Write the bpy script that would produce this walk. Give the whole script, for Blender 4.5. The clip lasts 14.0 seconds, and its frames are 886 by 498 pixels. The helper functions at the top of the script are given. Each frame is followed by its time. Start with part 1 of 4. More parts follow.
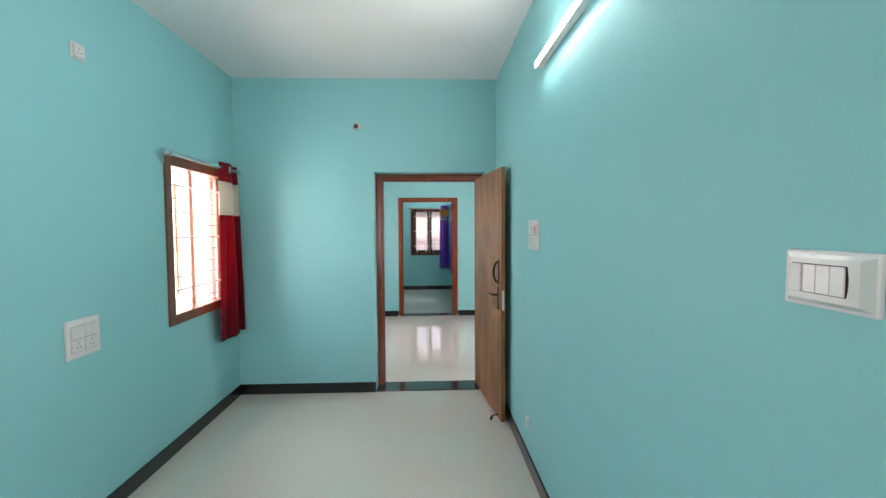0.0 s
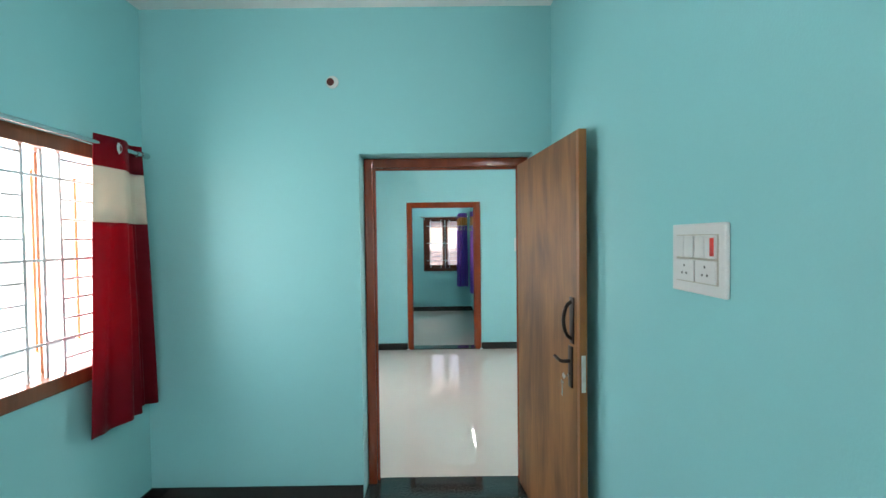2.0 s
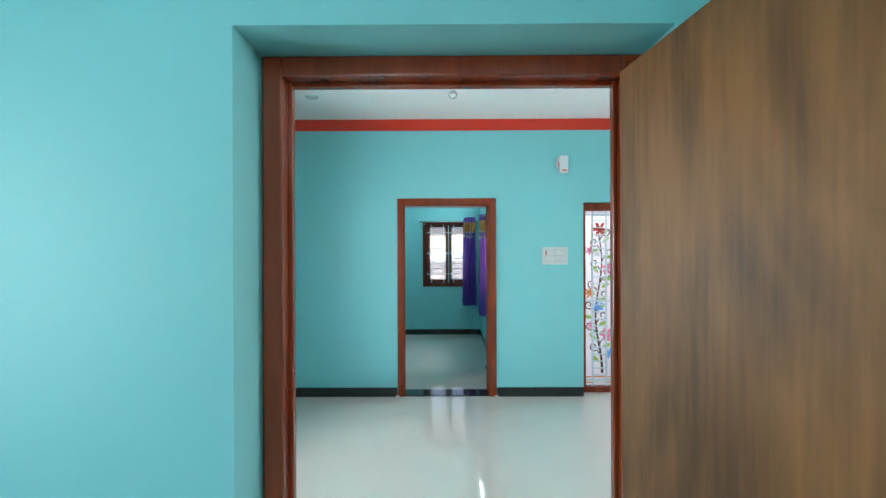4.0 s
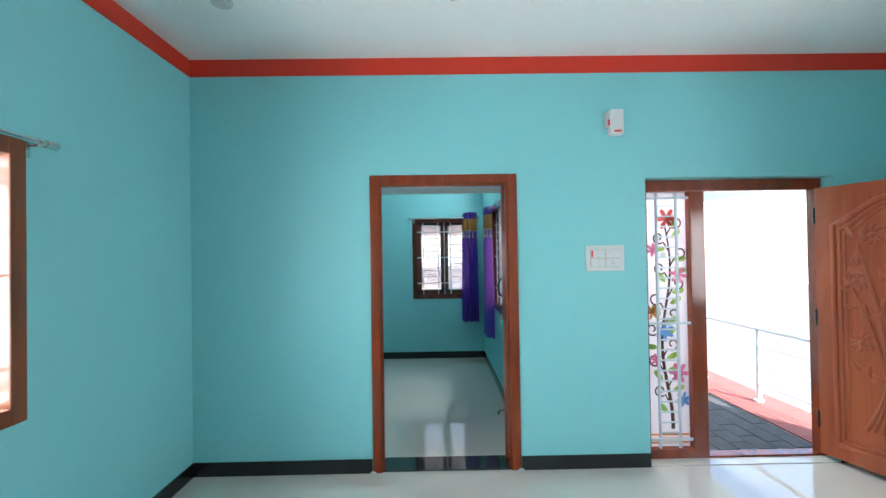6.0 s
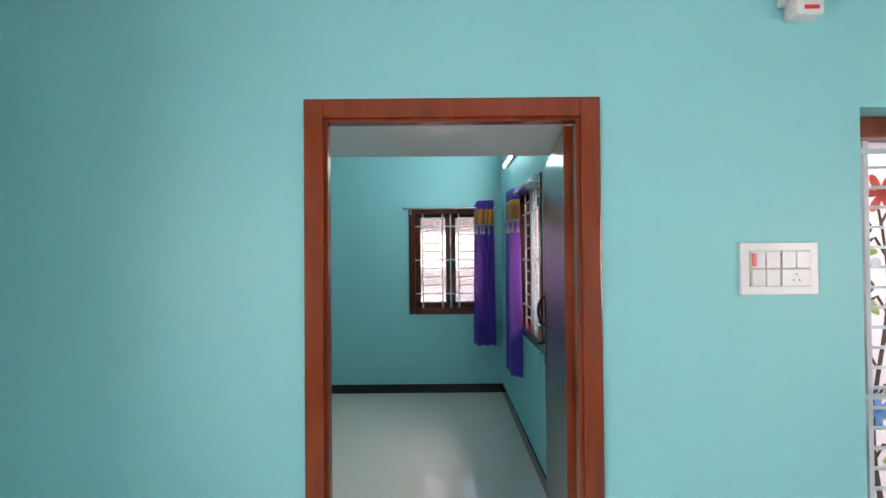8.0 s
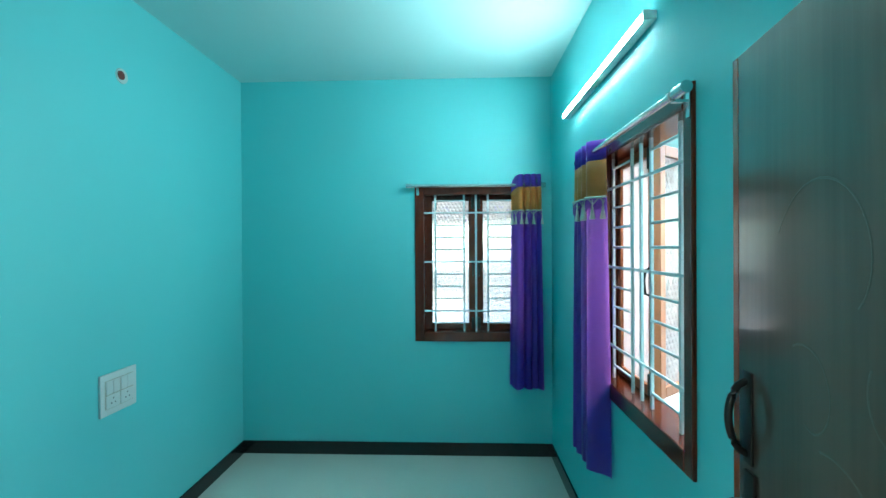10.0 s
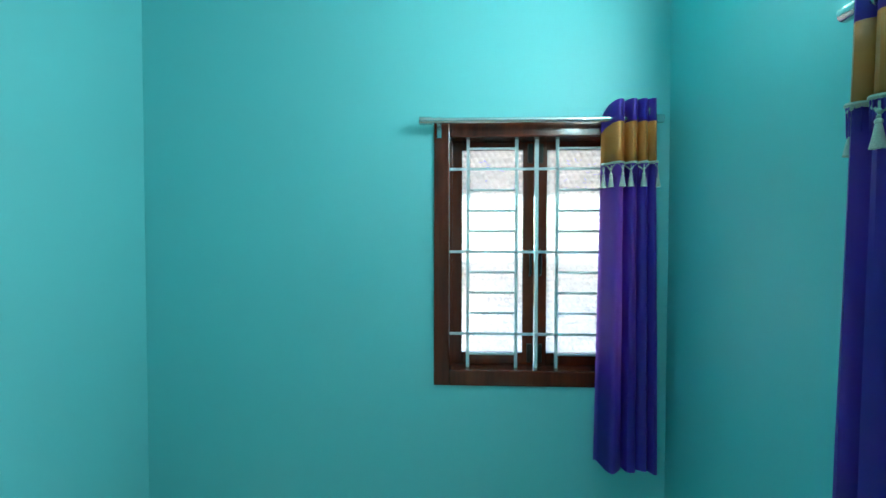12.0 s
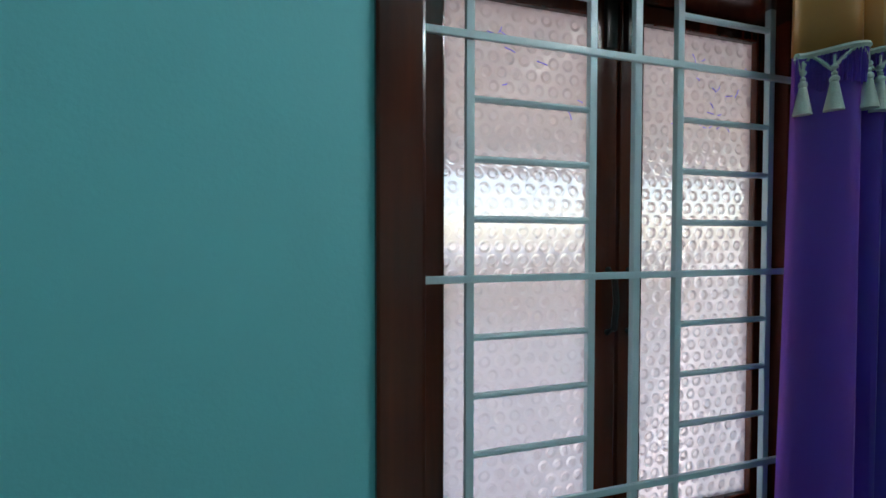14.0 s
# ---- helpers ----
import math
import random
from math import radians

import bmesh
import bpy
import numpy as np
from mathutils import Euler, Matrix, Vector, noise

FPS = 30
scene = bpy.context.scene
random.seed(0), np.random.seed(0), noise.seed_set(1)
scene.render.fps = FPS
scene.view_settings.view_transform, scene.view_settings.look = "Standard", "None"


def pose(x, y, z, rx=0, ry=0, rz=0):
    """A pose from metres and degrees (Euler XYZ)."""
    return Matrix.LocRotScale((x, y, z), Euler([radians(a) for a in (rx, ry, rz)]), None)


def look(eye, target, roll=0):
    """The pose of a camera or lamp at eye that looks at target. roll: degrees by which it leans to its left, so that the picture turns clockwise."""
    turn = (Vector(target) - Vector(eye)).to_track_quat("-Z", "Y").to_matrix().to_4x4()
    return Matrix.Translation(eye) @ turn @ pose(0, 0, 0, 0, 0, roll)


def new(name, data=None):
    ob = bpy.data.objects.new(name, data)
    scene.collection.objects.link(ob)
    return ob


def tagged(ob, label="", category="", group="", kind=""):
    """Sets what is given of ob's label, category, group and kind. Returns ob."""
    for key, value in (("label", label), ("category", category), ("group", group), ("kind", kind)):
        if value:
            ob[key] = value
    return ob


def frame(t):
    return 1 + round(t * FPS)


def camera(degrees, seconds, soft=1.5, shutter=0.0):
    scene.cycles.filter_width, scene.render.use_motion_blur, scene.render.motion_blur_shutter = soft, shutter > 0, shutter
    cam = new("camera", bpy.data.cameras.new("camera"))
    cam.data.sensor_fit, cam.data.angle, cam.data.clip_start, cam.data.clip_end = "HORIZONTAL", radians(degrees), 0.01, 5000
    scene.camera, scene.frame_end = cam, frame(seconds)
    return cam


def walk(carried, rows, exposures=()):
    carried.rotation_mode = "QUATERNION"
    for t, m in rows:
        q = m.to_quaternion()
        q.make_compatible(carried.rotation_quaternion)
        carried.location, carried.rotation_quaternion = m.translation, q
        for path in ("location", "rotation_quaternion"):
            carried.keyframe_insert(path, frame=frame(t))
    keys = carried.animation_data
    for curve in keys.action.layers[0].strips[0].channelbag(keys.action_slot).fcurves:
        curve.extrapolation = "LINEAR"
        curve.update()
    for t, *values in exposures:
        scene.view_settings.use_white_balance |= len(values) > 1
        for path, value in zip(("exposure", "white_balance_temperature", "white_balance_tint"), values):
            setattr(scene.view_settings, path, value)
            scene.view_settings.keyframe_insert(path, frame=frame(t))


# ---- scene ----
cam = camera(92.0, 14.0)
EXPO = [(0, 3.2, 7500, 28), (1, 3.2, 7400, 27), (2, 3.2, 7150, 22), (2.5, 3.2, 7000, 20), (3.5, 3.2, 6200, 6), (6, 3.25, 6300, 12), (7.5, 3.25, 7400, 27), (8, 3.25, 7100, 24), (10.3, 3.6, 5500, -18), (11, 3.5, 5650, -13), (12, 3.65, 5950, -9), (12.5, 3.4, 5900, -6), (13.4, 2.95, 6000, -2), (14, 2.5, 6400, 9)]
PATH = [
    (0, (0.951, 1.681, 1.56), (1.028, 3.677, 1.462), -0.3),
    (0.5, (0.931, 1.964, 1.55), (0.976, 3.962, 1.462), -0.5),
    (1, (0.942, 2.35, 1.57), (0.963, 4.349, 1.501), -0.5),
    (1.5, (0.913, 2.766, 1.572), (0.936, 4.766, 1.523), -0.7),
    (2, (0.949, 3.184, 1.572), (0.956, 5.183, 1.526), -0.7),
    (2.5, (0.941, 3.587, 1.557), (0.947, 5.586, 1.52), -0.3),
    (3, (0.921, 3.961, 1.566), (0.929, 5.961, 1.545), -0.3),
    (3.5, (0.96, 4.346, 1.565), (0.952, 6.346, 1.556), -0.2),
    (5.8, (0.953, 6.108, 1.525), (0.961, 8.108, 1.547), -0.7),
    (6, (0.937, 6.244, 1.531), (0.96, 8.244, 1.554), -0.9),
    (6.5, (0.944, 6.653, 1.533), (0.97, 8.653, 1.555), -0.8),
    (7, (0.953, 7.041, 1.543), (0.972, 9.041, 1.568), -0.8),
    (7.5, (0.978, 7.425, 1.551), (0.978, 9.425, 1.581), -0.5),
    (8, (0.946, 7.781, 1.544), (0.945, 9.781, 1.568), -0.5),
    (8.2, (0.941, 7.951, 1.547), (0.924, 9.951, 1.58), -0.6),
    (10.3, (0.867, 9.484, 1.592), (0.794, 11.483, 1.583), -0.3),
    (10.5, (0.831, 9.591, 1.576), (0.766, 11.59, 1.572), -0.1),
    (11, (0.78, 9.919, 1.571), (0.712, 11.918, 1.553), -0.0),
    (11.5, (0.741, 10.324, 1.551), (0.651, 12.322, 1.511), -0.1),
    (12, (0.681, 10.657, 1.541), (0.597, 12.655, 1.491), 0.1),
    (12.5, (0.598, 11.023, 1.562), (0.557, 13.022, 1.51), -0.2),
    (13, (0.558, 11.418, 1.574), (0.602, 13.417, 1.502), -0.1),
    (13.5, (0.495, 11.723, 1.543), (0.734, 13.708, 1.498), -0.5),
    (14, (0.482, 12.011, 1.541), (1.041, 13.93, 1.497), 0.1),
]
walk(cam, [(t, look(eye, target, roll)) for t, eye, target, roll in PATH], exposures=EXPO)

# ---------------- world, sun, exposure ----------------
world = bpy.data.worlds.new("sky_world")
world.use_nodes = True
scene.world = world
wn = world.node_tree
sky = wn.nodes.new("ShaderNodeTexSky")
sky.sky_type = 'NISHITA'
sky.sun_disc = False
SUN_EL, SUN_AZ = radians(48), radians(150)
sky.sun_elevation, sky.sun_rotation = SUN_EL, SUN_AZ
wn.links.new(sky.outputs[0], wn.nodes["Background"].inputs[0])
wn.nodes["Background"].inputs[1].default_value = 0.085
sun_data = bpy.data.lights.new("sun", 'SUN')
sun_data.energy, sun_data.angle, sun_data.color = 2.0, radians(0.6), (1.0, 0.95, 0.88)
sun = new("sun", sun_data)
sd = Vector((math.sin(SUN_AZ) * math.cos(SUN_EL), math.cos(SUN_AZ) * math.cos(SUN_EL), math.sin(SUN_EL)))
sun.matrix_basis = look((8, 8, 12), Vector((8, 8, 12)) - sd)


def area(name, m, w, h, power, col):
    d = bpy.data.lights.new(name, 'AREA')
    d.shape, d.size, d.size_y, d.energy, d.color = 'RECTANGLE', w, h, power, col
    ob = new(name, d)
    ob.matrix_basis = m
    return ob


# lamps that stand in for sky light at the openings of the three rooms
area("sky_standin", look((2.75, 11.12, 2.95), (1.2, 11.12, 1.25)), 2.2, 0.8, 17, (1.0, 0.985, 0.98))
area("sky_standin", look((-1.36, 5.14, 1.55), (0, 5.14, 1.45)), 2.2, 2.0, 21, (1.0, 0.985, 0.98))
area("sky_standin", look((-1.36, 7.60, 1.55), (0, 7.60, 1.45)), 2.2, 2.0, 40, (1.0, 0.985, 0.98))
# these two stand at unseen windows, added to brighten hall and first room
area("sky_standin", look((4.78, 7.20, 1.55), (3.0, 7.20, 1.45)), 2.2, 2.0, 52, (1.0, 0.985, 0.98))
area("sky_standin", look((0.40, 0.42, 1.55), (0.40, 2.0, 1.45)), 2.2, 2.0, 19, (1.0, 0.985, 0.98))


# ---------------- materials ----------------
def mat(name, col, rough=0.5, metal=0.0, var=0.06, scale=6.0, bump=0.0, bscale=80.0, coat=0.0, emit=None, power=0.0, spec=0.5, fine=0.03):
    m = bpy.data.materials.new(name)
    m.use_nodes = True
    nt = m.node_tree
    b = nt.nodes["Principled BSDF"]
    b.inputs["Roughness"].default_value = rough
    b.inputs["Metallic"].default_value = metal
    b.inputs["Specular IOR Level"].default_value = spec
    b.inputs["Coat Weight"].default_value = coat
    b.inputs["Coat Roughness"].default_value = 0.08
    tc = nt.nodes.new("ShaderNodeTexCoord")
    n1 = nt.nodes.new("ShaderNodeTexNoise")
    n1.inputs["Scale"].default_value = scale
    n1.inputs["Detail"].default_value = 4
    nt.links.new(tc.outputs["Object"], n1.inputs["Vector"])
    n2 = nt.nodes.new("ShaderNodeTexNoise")
    n2.inputs["Scale"].default_value = bscale
    n2.inputs["Detail"].default_value = 3
    nt.links.new(tc.outputs["Object"], n2.inputs["Vector"])
    h = nt.nodes.new("ShaderNodeHueSaturation")
    h.inputs["Color"].default_value = (*col, 1)
    ma = nt.nodes.new("ShaderNodeMath")
    ma.operation = 'MULTIPLY_ADD'
    ma.inputs[1].default_value = var * 2
    ma.inputs[2].default_value = 1 - var - fine
    nt.links.new(n1.outputs["Fac"], ma.inputs[0])
    mb = nt.nodes.new("ShaderNodeMath")
    mb.operation = 'MULTIPLY_ADD'
    mb.inputs[1].default_value = fine * 2
    nt.links.new(n2.outputs["Fac"], mb.inputs[0])
    nt.links.new(ma.outputs[0], mb.inputs[2])
    nt.links.new(mb.outputs[0], h.inputs["Value"])
    nt.links.new(h.outputs[0], b.inputs["Base Color"])
    if bump:
        bp = nt.nodes.new("ShaderNodeBump")
        bp.inputs["Strength"].default_value = bump
        bp.inputs["Distance"].default_value = 0.004
        nt.links.new(n2.outputs["Fac"], bp.inputs["Height"])
        nt.links.new(bp.outputs[0], b.inputs["Normal"])
    if emit:
        b.inputs["Emission Color"].default_value = (*emit, 1)
        b.inputs["Emission Strength"].default_value = power
    return m


def wood(name, dark, light, rough=0.3, grain=(14, 14, 1.2), coat=0.3, band=0.5):
    m = bpy.data.materials.new(name)
    m.use_nodes = True
    nt = m.node_tree
    b = nt.nodes["Principled BSDF"]
    b.inputs["Roughness"].default_value = rough
    b.inputs["Coat Weight"].default_value = coat
    b.inputs["Coat Roughness"].default_value = 0.12
    b.inputs["Specular IOR Level"].default_value = 0.4
    tc = nt.nodes.new("ShaderNodeTexCoord")
    mp = nt.nodes.new("ShaderNodeMapping")
    mp.inputs["Scale"].default_value = grain
    nt.links.new(tc.outputs["Object"], mp.inputs[0])
    n1 = nt.nodes.new("ShaderNodeTexNoise")
    n1.inputs["Scale"].default_value = 1.0
    n1.inputs["Detail"].default_value = 6
    n1.inputs["Distortion"].default_value = 0.6
    nt.links.new(mp.outputs[0], n1.inputs["Vector"])
    mp2 = nt.nodes.new("ShaderNodeMapping")
    mp2.inputs["Scale"].default_value = tuple(g * 9 if g > 3 else g * 2 for g in grain)
    nt.links.new(tc.outputs["Object"], mp2.inputs[0])
    n2 = nt.nodes.new("ShaderNodeTexNoise")
    n2.inputs["Scale"].default_value = 1.0
    n2.inputs["Detail"].default_value = 3
    nt.links.new(mp2.outputs[0], n2.inputs["Vector"])
    mx = nt.nodes.new("ShaderNodeMath")
    mx.operation = 'MULTIPLY_ADD'
    mx.inputs[1].default_value = 0.35
    nt.links.new(n2.outputs["Fac"], mx.inputs[0])
    nt.links.new(n1.outputs["Fac"], mx.inputs[2])
    cr = nt.nodes.new("ShaderNodeValToRGB")
    cr.color_ramp.elements[0].position = 0.67 - band * 0.35
    cr.color_ramp.elements[0].color = (*dark, 1)
    cr.color_ramp.elements[1].position = 0.67 + band * 0.35
    cr.color_ramp.elements[1].color = (*light, 1)
    nt.links.new(mx.outputs[0], cr.inputs[0])
    nt.links.new(cr.outputs[0], b.inputs["Base Color"])
    bp = nt.nodes.new("ShaderNodeBump")
    bp.inputs["Strength"].default_value = 0.12
    bp.inputs["Distance"].default_value = 0.002
    nt.links.new(n2.outputs["Fac"], bp.inputs["Height"])
    nt.links.new(bp.outputs[0], b.inputs["Normal"])
    return m


def hex_glass(name):
    """Obscured glass pressed with a small lattice of discs."""
    m = bpy.data.materials.new(name)
    m.use_nodes = True
    nt = m.node_tree
    b = nt.nodes["Principled BSDF"]
    b.inputs["Base Color"].default_value = (0.93, 0.89, 0.88, 1)
    b.inputs["Transmission Weight"].default_value = 1.0
    b.inputs["IOR"].default_value = 1.2
    tc = nt.nodes.new("ShaderNodeTexCoord")
    mp = nt.nodes.new("ShaderNodeMapping")
    nt.links.new(tc.outputs["Object"], mp.inputs[0])
    total = None
    for k in range(3):
        a = radians(30 + 60 * k)
        dot = nt.nodes.new("ShaderNodeVectorMath")
        dot.operation = 'DOT_PRODUCT'
        dot.inputs[1].default_value = (245 * math.cos(a), 0, 245 * math.sin(a))
        nt.links.new(mp.outputs[0], dot.inputs[0])
        cs = nt.nodes.new("ShaderNodeMath")
        cs.operation = 'COSINE'
        nt.links.new(dot.outputs["Value"], cs.inputs[0])
        if total is None:
            total = cs
        else:
            ad = nt.nodes.new("ShaderNodeMath")
            ad.operation = 'ADD'
            nt.links.new(total.outputs[0], ad.inputs[0])
            nt.links.new(cs.outputs[0], ad.inputs[1])
            total = ad
    disc = nt.nodes.new("ShaderNodeMapRange")
    disc.interpolation_type = 'SMOOTHSTEP'
    disc.inputs["From Min"].default_value = -0.9
    disc.inputs["From Max"].default_value = 1.9
    nt.links.new(total.outputs[0], disc.inputs["Value"])
    bp = nt.nodes.new("ShaderNodeBump")
    bp.inputs["Strength"].default_value = 0.75
    bp.inputs["Distance"].default_value = 0.008
    nt.links.new(disc.outputs[0], bp.inputs["Height"])
    nt.links.new(bp.outputs[0], b.inputs["Normal"])
    mr = nt.nodes.new("ShaderNodeMapRange")
    mr.inputs["To Min"].default_value = 0.12
    mr.inputs["To Max"].default_value = 0.06
    nt.links.new(disc.outputs[0], mr.inputs["Value"])
    nt.links.new(mr.outputs[0], b.inputs["Roughness"])
    tr = nt.nodes.new("ShaderNodeBsdfTranslucent")
    tr.inputs["Color"].default_value = (0.95, 0.83, 0.82, 1)
    mx = nt.nodes.new("ShaderNodeMixShader")
    mx.inputs[0].default_value = 0.42
    nt.links.new(b.outputs[0], mx.inputs[1])
    nt.links.new(tr.outputs[0], mx.inputs[2])
    nt.links.new(mx.outputs[0], nt.nodes["Material Output"].inputs["Surface"])
    return m


TEAL = mat("teal_wall_paint", (0.205, 0.55, 0.575), rough=0.55, var=0.03, scale=1.3, bump=0.10, bscale=160, fine=0.015)
WHITE = mat("white_ceiling_paint", (0.74, 0.76, 0.76), rough=0.7, var=0.02, scale=1.0, bump=0.06, bscale=120, fine=0.01)
PALETEAL = mat("pale_teal_ceiling_paint", (0.50, 0.70, 0.71), rough=0.65, var=0.02, scale=1.0, bump=0.06, bscale=120, fine=0.01)
RED = mat("red_orange_band_paint", (0.62, 0.032, 0.012), rough=0.5, var=0.06, scale=4, bump=0.05)
FLOOR = mat("polished_ivory_tile", (0.57, 0.555, 0.505), rough=0.004, var=0.02, scale=2.2, fine=0.01, spec=1.0)
BLACK = mat("black_granite", (0.012, 0.013, 0.014), rough=0.12, var=0.2, scale=60, fine=0.2, bscale=300)
GRANITE = mat("dark_green_granite", (0.025, 0.034, 0.034), rough=0.06, var=0.25, scale=70, fine=0.2, bscale=300)
FRAMEWOOD = wood("varnished_frame_wood", (0.15, 0.022, 0.005), (0.25, 0.040, 0.009), rough=0.26, coat=0.30, grain=(9, 9, 1.5))
WINWOOD = wood("varnished_window_wood", (0.044, 0.0065, 0.002), (0.105, 0.016, 0.0045), rough=0.22, coat=0.30, grain=(9, 9, 1.5))
LIGHTWIN = wood("brown_window_wood", (0.115, 0.034, 0.014), (0.21, 0.065, 0.027), rough=0.28, coat=0.3, grain=(9, 9, 1.5))
LEAFWOOD = wood("stained_veneer", (0.078, 0.032, 0.009), (0.240, 0.106, 0.030), rough=0.52, grain=(6, 6, 1.6), coat=0.0, band=0.50)
LINEWOOD = mat("worn_line_varnish", (0.09, 0.075, 0.06), rough=0.4)
DARKLEAF = wood("dark_varnished_leaf", (0.045, 0.027, 0.019), (0.095, 0.062, 0.044), rough=0.28, grain=(7, 7, 0.9), coat=0.7)
# orange sash wood, its colour lightened for the sun falling on it
SUNLIT_SASH = wood("sunlit_orange_sash_wood", (0.30, 0.085, 0.028), (0.42, 0.14, 0.05), rough=0.35, grain=(9, 9, 1.5))
EDGEWOOD = wood("orange_edge_wood", (0.20, 0.068, 0.018), (0.30, 0.11, 0.03), rough=0.35, grain=(10, 10, 1.5))
TEAK = wood("red_teak_carved", (0.33, 0.058, 0.018), (0.46, 0.105, 0.038), rough=0.3, grain=(7, 7, 1.0))
STEEL = mat("brushed_steel", (0.62, 0.63, 0.63), rough=0.22, metal=1.0, var=0.03, scale=20)
GRILLE = mat("pale_grey_enamel", (0.55, 0.62, 0.65), rough=0.35, var=0.04, scale=20)
IRON = mat("dark_bronze_iron", (0.018, 0.014, 0.012), rough=0.35, metal=0.6, var=0.15, scale=30)
PLASTIC = mat("white_switch_plastic", (0.62, 0.63, 0.63), rough=0.3, var=0.02, scale=30)
PLASTIC2 = mat("clear_grey_plastic", (0.52, 0.58, 0.57), rough=0.2, var=0.03, scale=40)
GREYP = mat("grey_joint_plastic", (0.45, 0.48, 0.48), rough=0.5)
NEONRED = mat("red_indicator", (0.7, 0.03, 0.02), rough=0.3)
TUBE = mat("lit_tube", (1, 1, 1), rough=0.4, emit=(0.86, 0.97, 1.0), power=24.0)
TUBE_BRIGHT = mat("lit_tube_bright", (1, 1, 1), rough=0.4, emit=(0.86, 0.97, 1.0), power=22.5)
def sheer(m, amount, col):
    """Lets some light through a cloth."""
    nt = m.node_tree
    b = nt.nodes["Principled BSDF"]
    tr = nt.nodes.new("ShaderNodeBsdfTranslucent")
    tr.inputs["Color"].default_value = (*col, 1)
    mx = nt.nodes.new("ShaderNodeMixShader")
    mx.inputs[0].default_value = amount
    nt.links.new(b.outputs[0], mx.inputs[1])
    nt.links.new(tr.outputs[0], mx.inputs[2])
    nt.links.new(mx.outputs[0], nt.nodes["Material Output"].inputs["Surface"])
    return m


def damask(m, scale, low, high):
    """Small woven rings that catch the light."""
    nt = m.node_tree
    b = nt.nodes["Principled BSDF"]
    tc = nt.nodes.new("ShaderNodeTexCoord")
    vo = nt.nodes.new("ShaderNodeTexVoronoi")
    vo.inputs["Scale"].default_value = scale
    nt.links.new(tc.outputs["Object"], vo.inputs["Vector"])
    sn = nt.nodes.new("ShaderNodeMath")
    sn.operation = 'SINE'
    ml_ = nt.nodes.new("ShaderNodeMath")
    ml_.operation = 'MULTIPLY'
    ml_.inputs[1].default_value = 14.0
    nt.links.new(vo.outputs["Distance"], ml_.inputs[0])
    nt.links.new(ml_.outputs[0], sn.inputs[0])
    mr = nt.nodes.new("ShaderNodeMapRange")
    mr.inputs["From Min"].default_value = -1.0
    mr.inputs["To Min"].default_value = low
    mr.inputs["To Max"].default_value = high
    nt.links.new(sn.outputs[0], mr.inputs["Value"])
    nt.links.new(mr.outputs[0], b.inputs["Roughness"])
    b.inputs["Sheen Weight"].default_value = 0.08
    b.inputs["Sheen Roughness"].default_value = 0.4
    b.inputs["Sheen Tint"].default_value = (0.8, 0.12, 0.14, 1)
    return m


PURPLE = mat("violet_blue_satin", (0.034, 0.019, 0.31), rough=0.36, var=0.2, scale=9, bump=0.2, bscale=420, fine=0.08, spec=0.55)
GOLD = mat("gold_satin", (0.52, 0.195, 0.040), rough=0.31, var=0.12, scale=10, bump=0.15, bscale=500, spec=0.6)
SILVER = mat("silver_braid", (0.50, 0.50, 0.44), rough=0.6, var=0.2, scale=60, bump=0.4, bscale=400)
MAROON = mat("maroon_velvet", (0.160, 0.0030, 0.0105), rough=0.5, var=0.25, scale=16, bump=0.3, bscale=110, spec=0.12, fine=0.12)
CREAM = mat("cream_cloth", (0.70, 0.60, 0.48), rough=0.7, var=0.08, scale=10, bump=0.2, bscale=200)
sheer(PURPLE, 0.31, (0.62, 0.22, 0.86))
sheer(GOLD, 0.2, (0.6, 0.3, 0.1))
damask(MAROON, 45.0, 0.34, 0.62)
sheer(MAROON, 0.21, (0.62, 0.008, 0.03))
sheer(CREAM, 0.12, (0.8, 0.7, 0.58))
HEXGLASS = hex_glass("hexagon_obscured_glass")
PINKGLASS = sheer(mat("pinkish_frosted_glass", (0.84, 0.74, 0.73), rough=0.3, var=0.02), 0.7, (0.60, 0.50, 0.50))
RAILSTEEL = mat("bright_rail_steel", (0.78, 0.78, 0.78), rough=0.35, metal=0.45, var=0.03, scale=20)
INK = mat("blue_violet_ink", (0.12, 0.10, 0.75), rough=0.4)
PINHOLE = mat("shadowed_pin_hole", (0.13, 0.14, 0.14), rough=0.6)
ZINC = mat("weathered_zinc", (0.60, 0.61, 0.57), rough=0.55, metal=0.3, var=0.25, scale=60)
DIVIDER = mat("beige_grey_divider", (0.44, 0.42, 0.36), rough=0.5)
HOLE = mat("dark_conduit", (0.10, 0.02, 0.015), rough=0.6)
OUTWHITE = mat("sunlit_white_render", (0.78, 0.76, 0.73), rough=0.8, var=0.05, scale=1.0, bump=0.2)
PINKTILE = mat("pink_red_tile", (0.26, 0.085, 0.075), rough=0.75, spec=0.15, var=0.12, scale=5)
DARKTILE = mat("charcoal_paver", (0.070, 0.070, 0.074), rough=0.75, var=0.25, scale=9, bump=0.2, spec=0.15)
LAVENDER = mat("grey_lavender_paint", (0.45, 0.47, 0.56), rough=0.6, var=0.04, scale=1.5)
EARTH = mat("dry_ground", (0.30, 0.25, 0.19), rough=0.95, var=0.2, scale=0.4, bump=0.4, bscale=12)


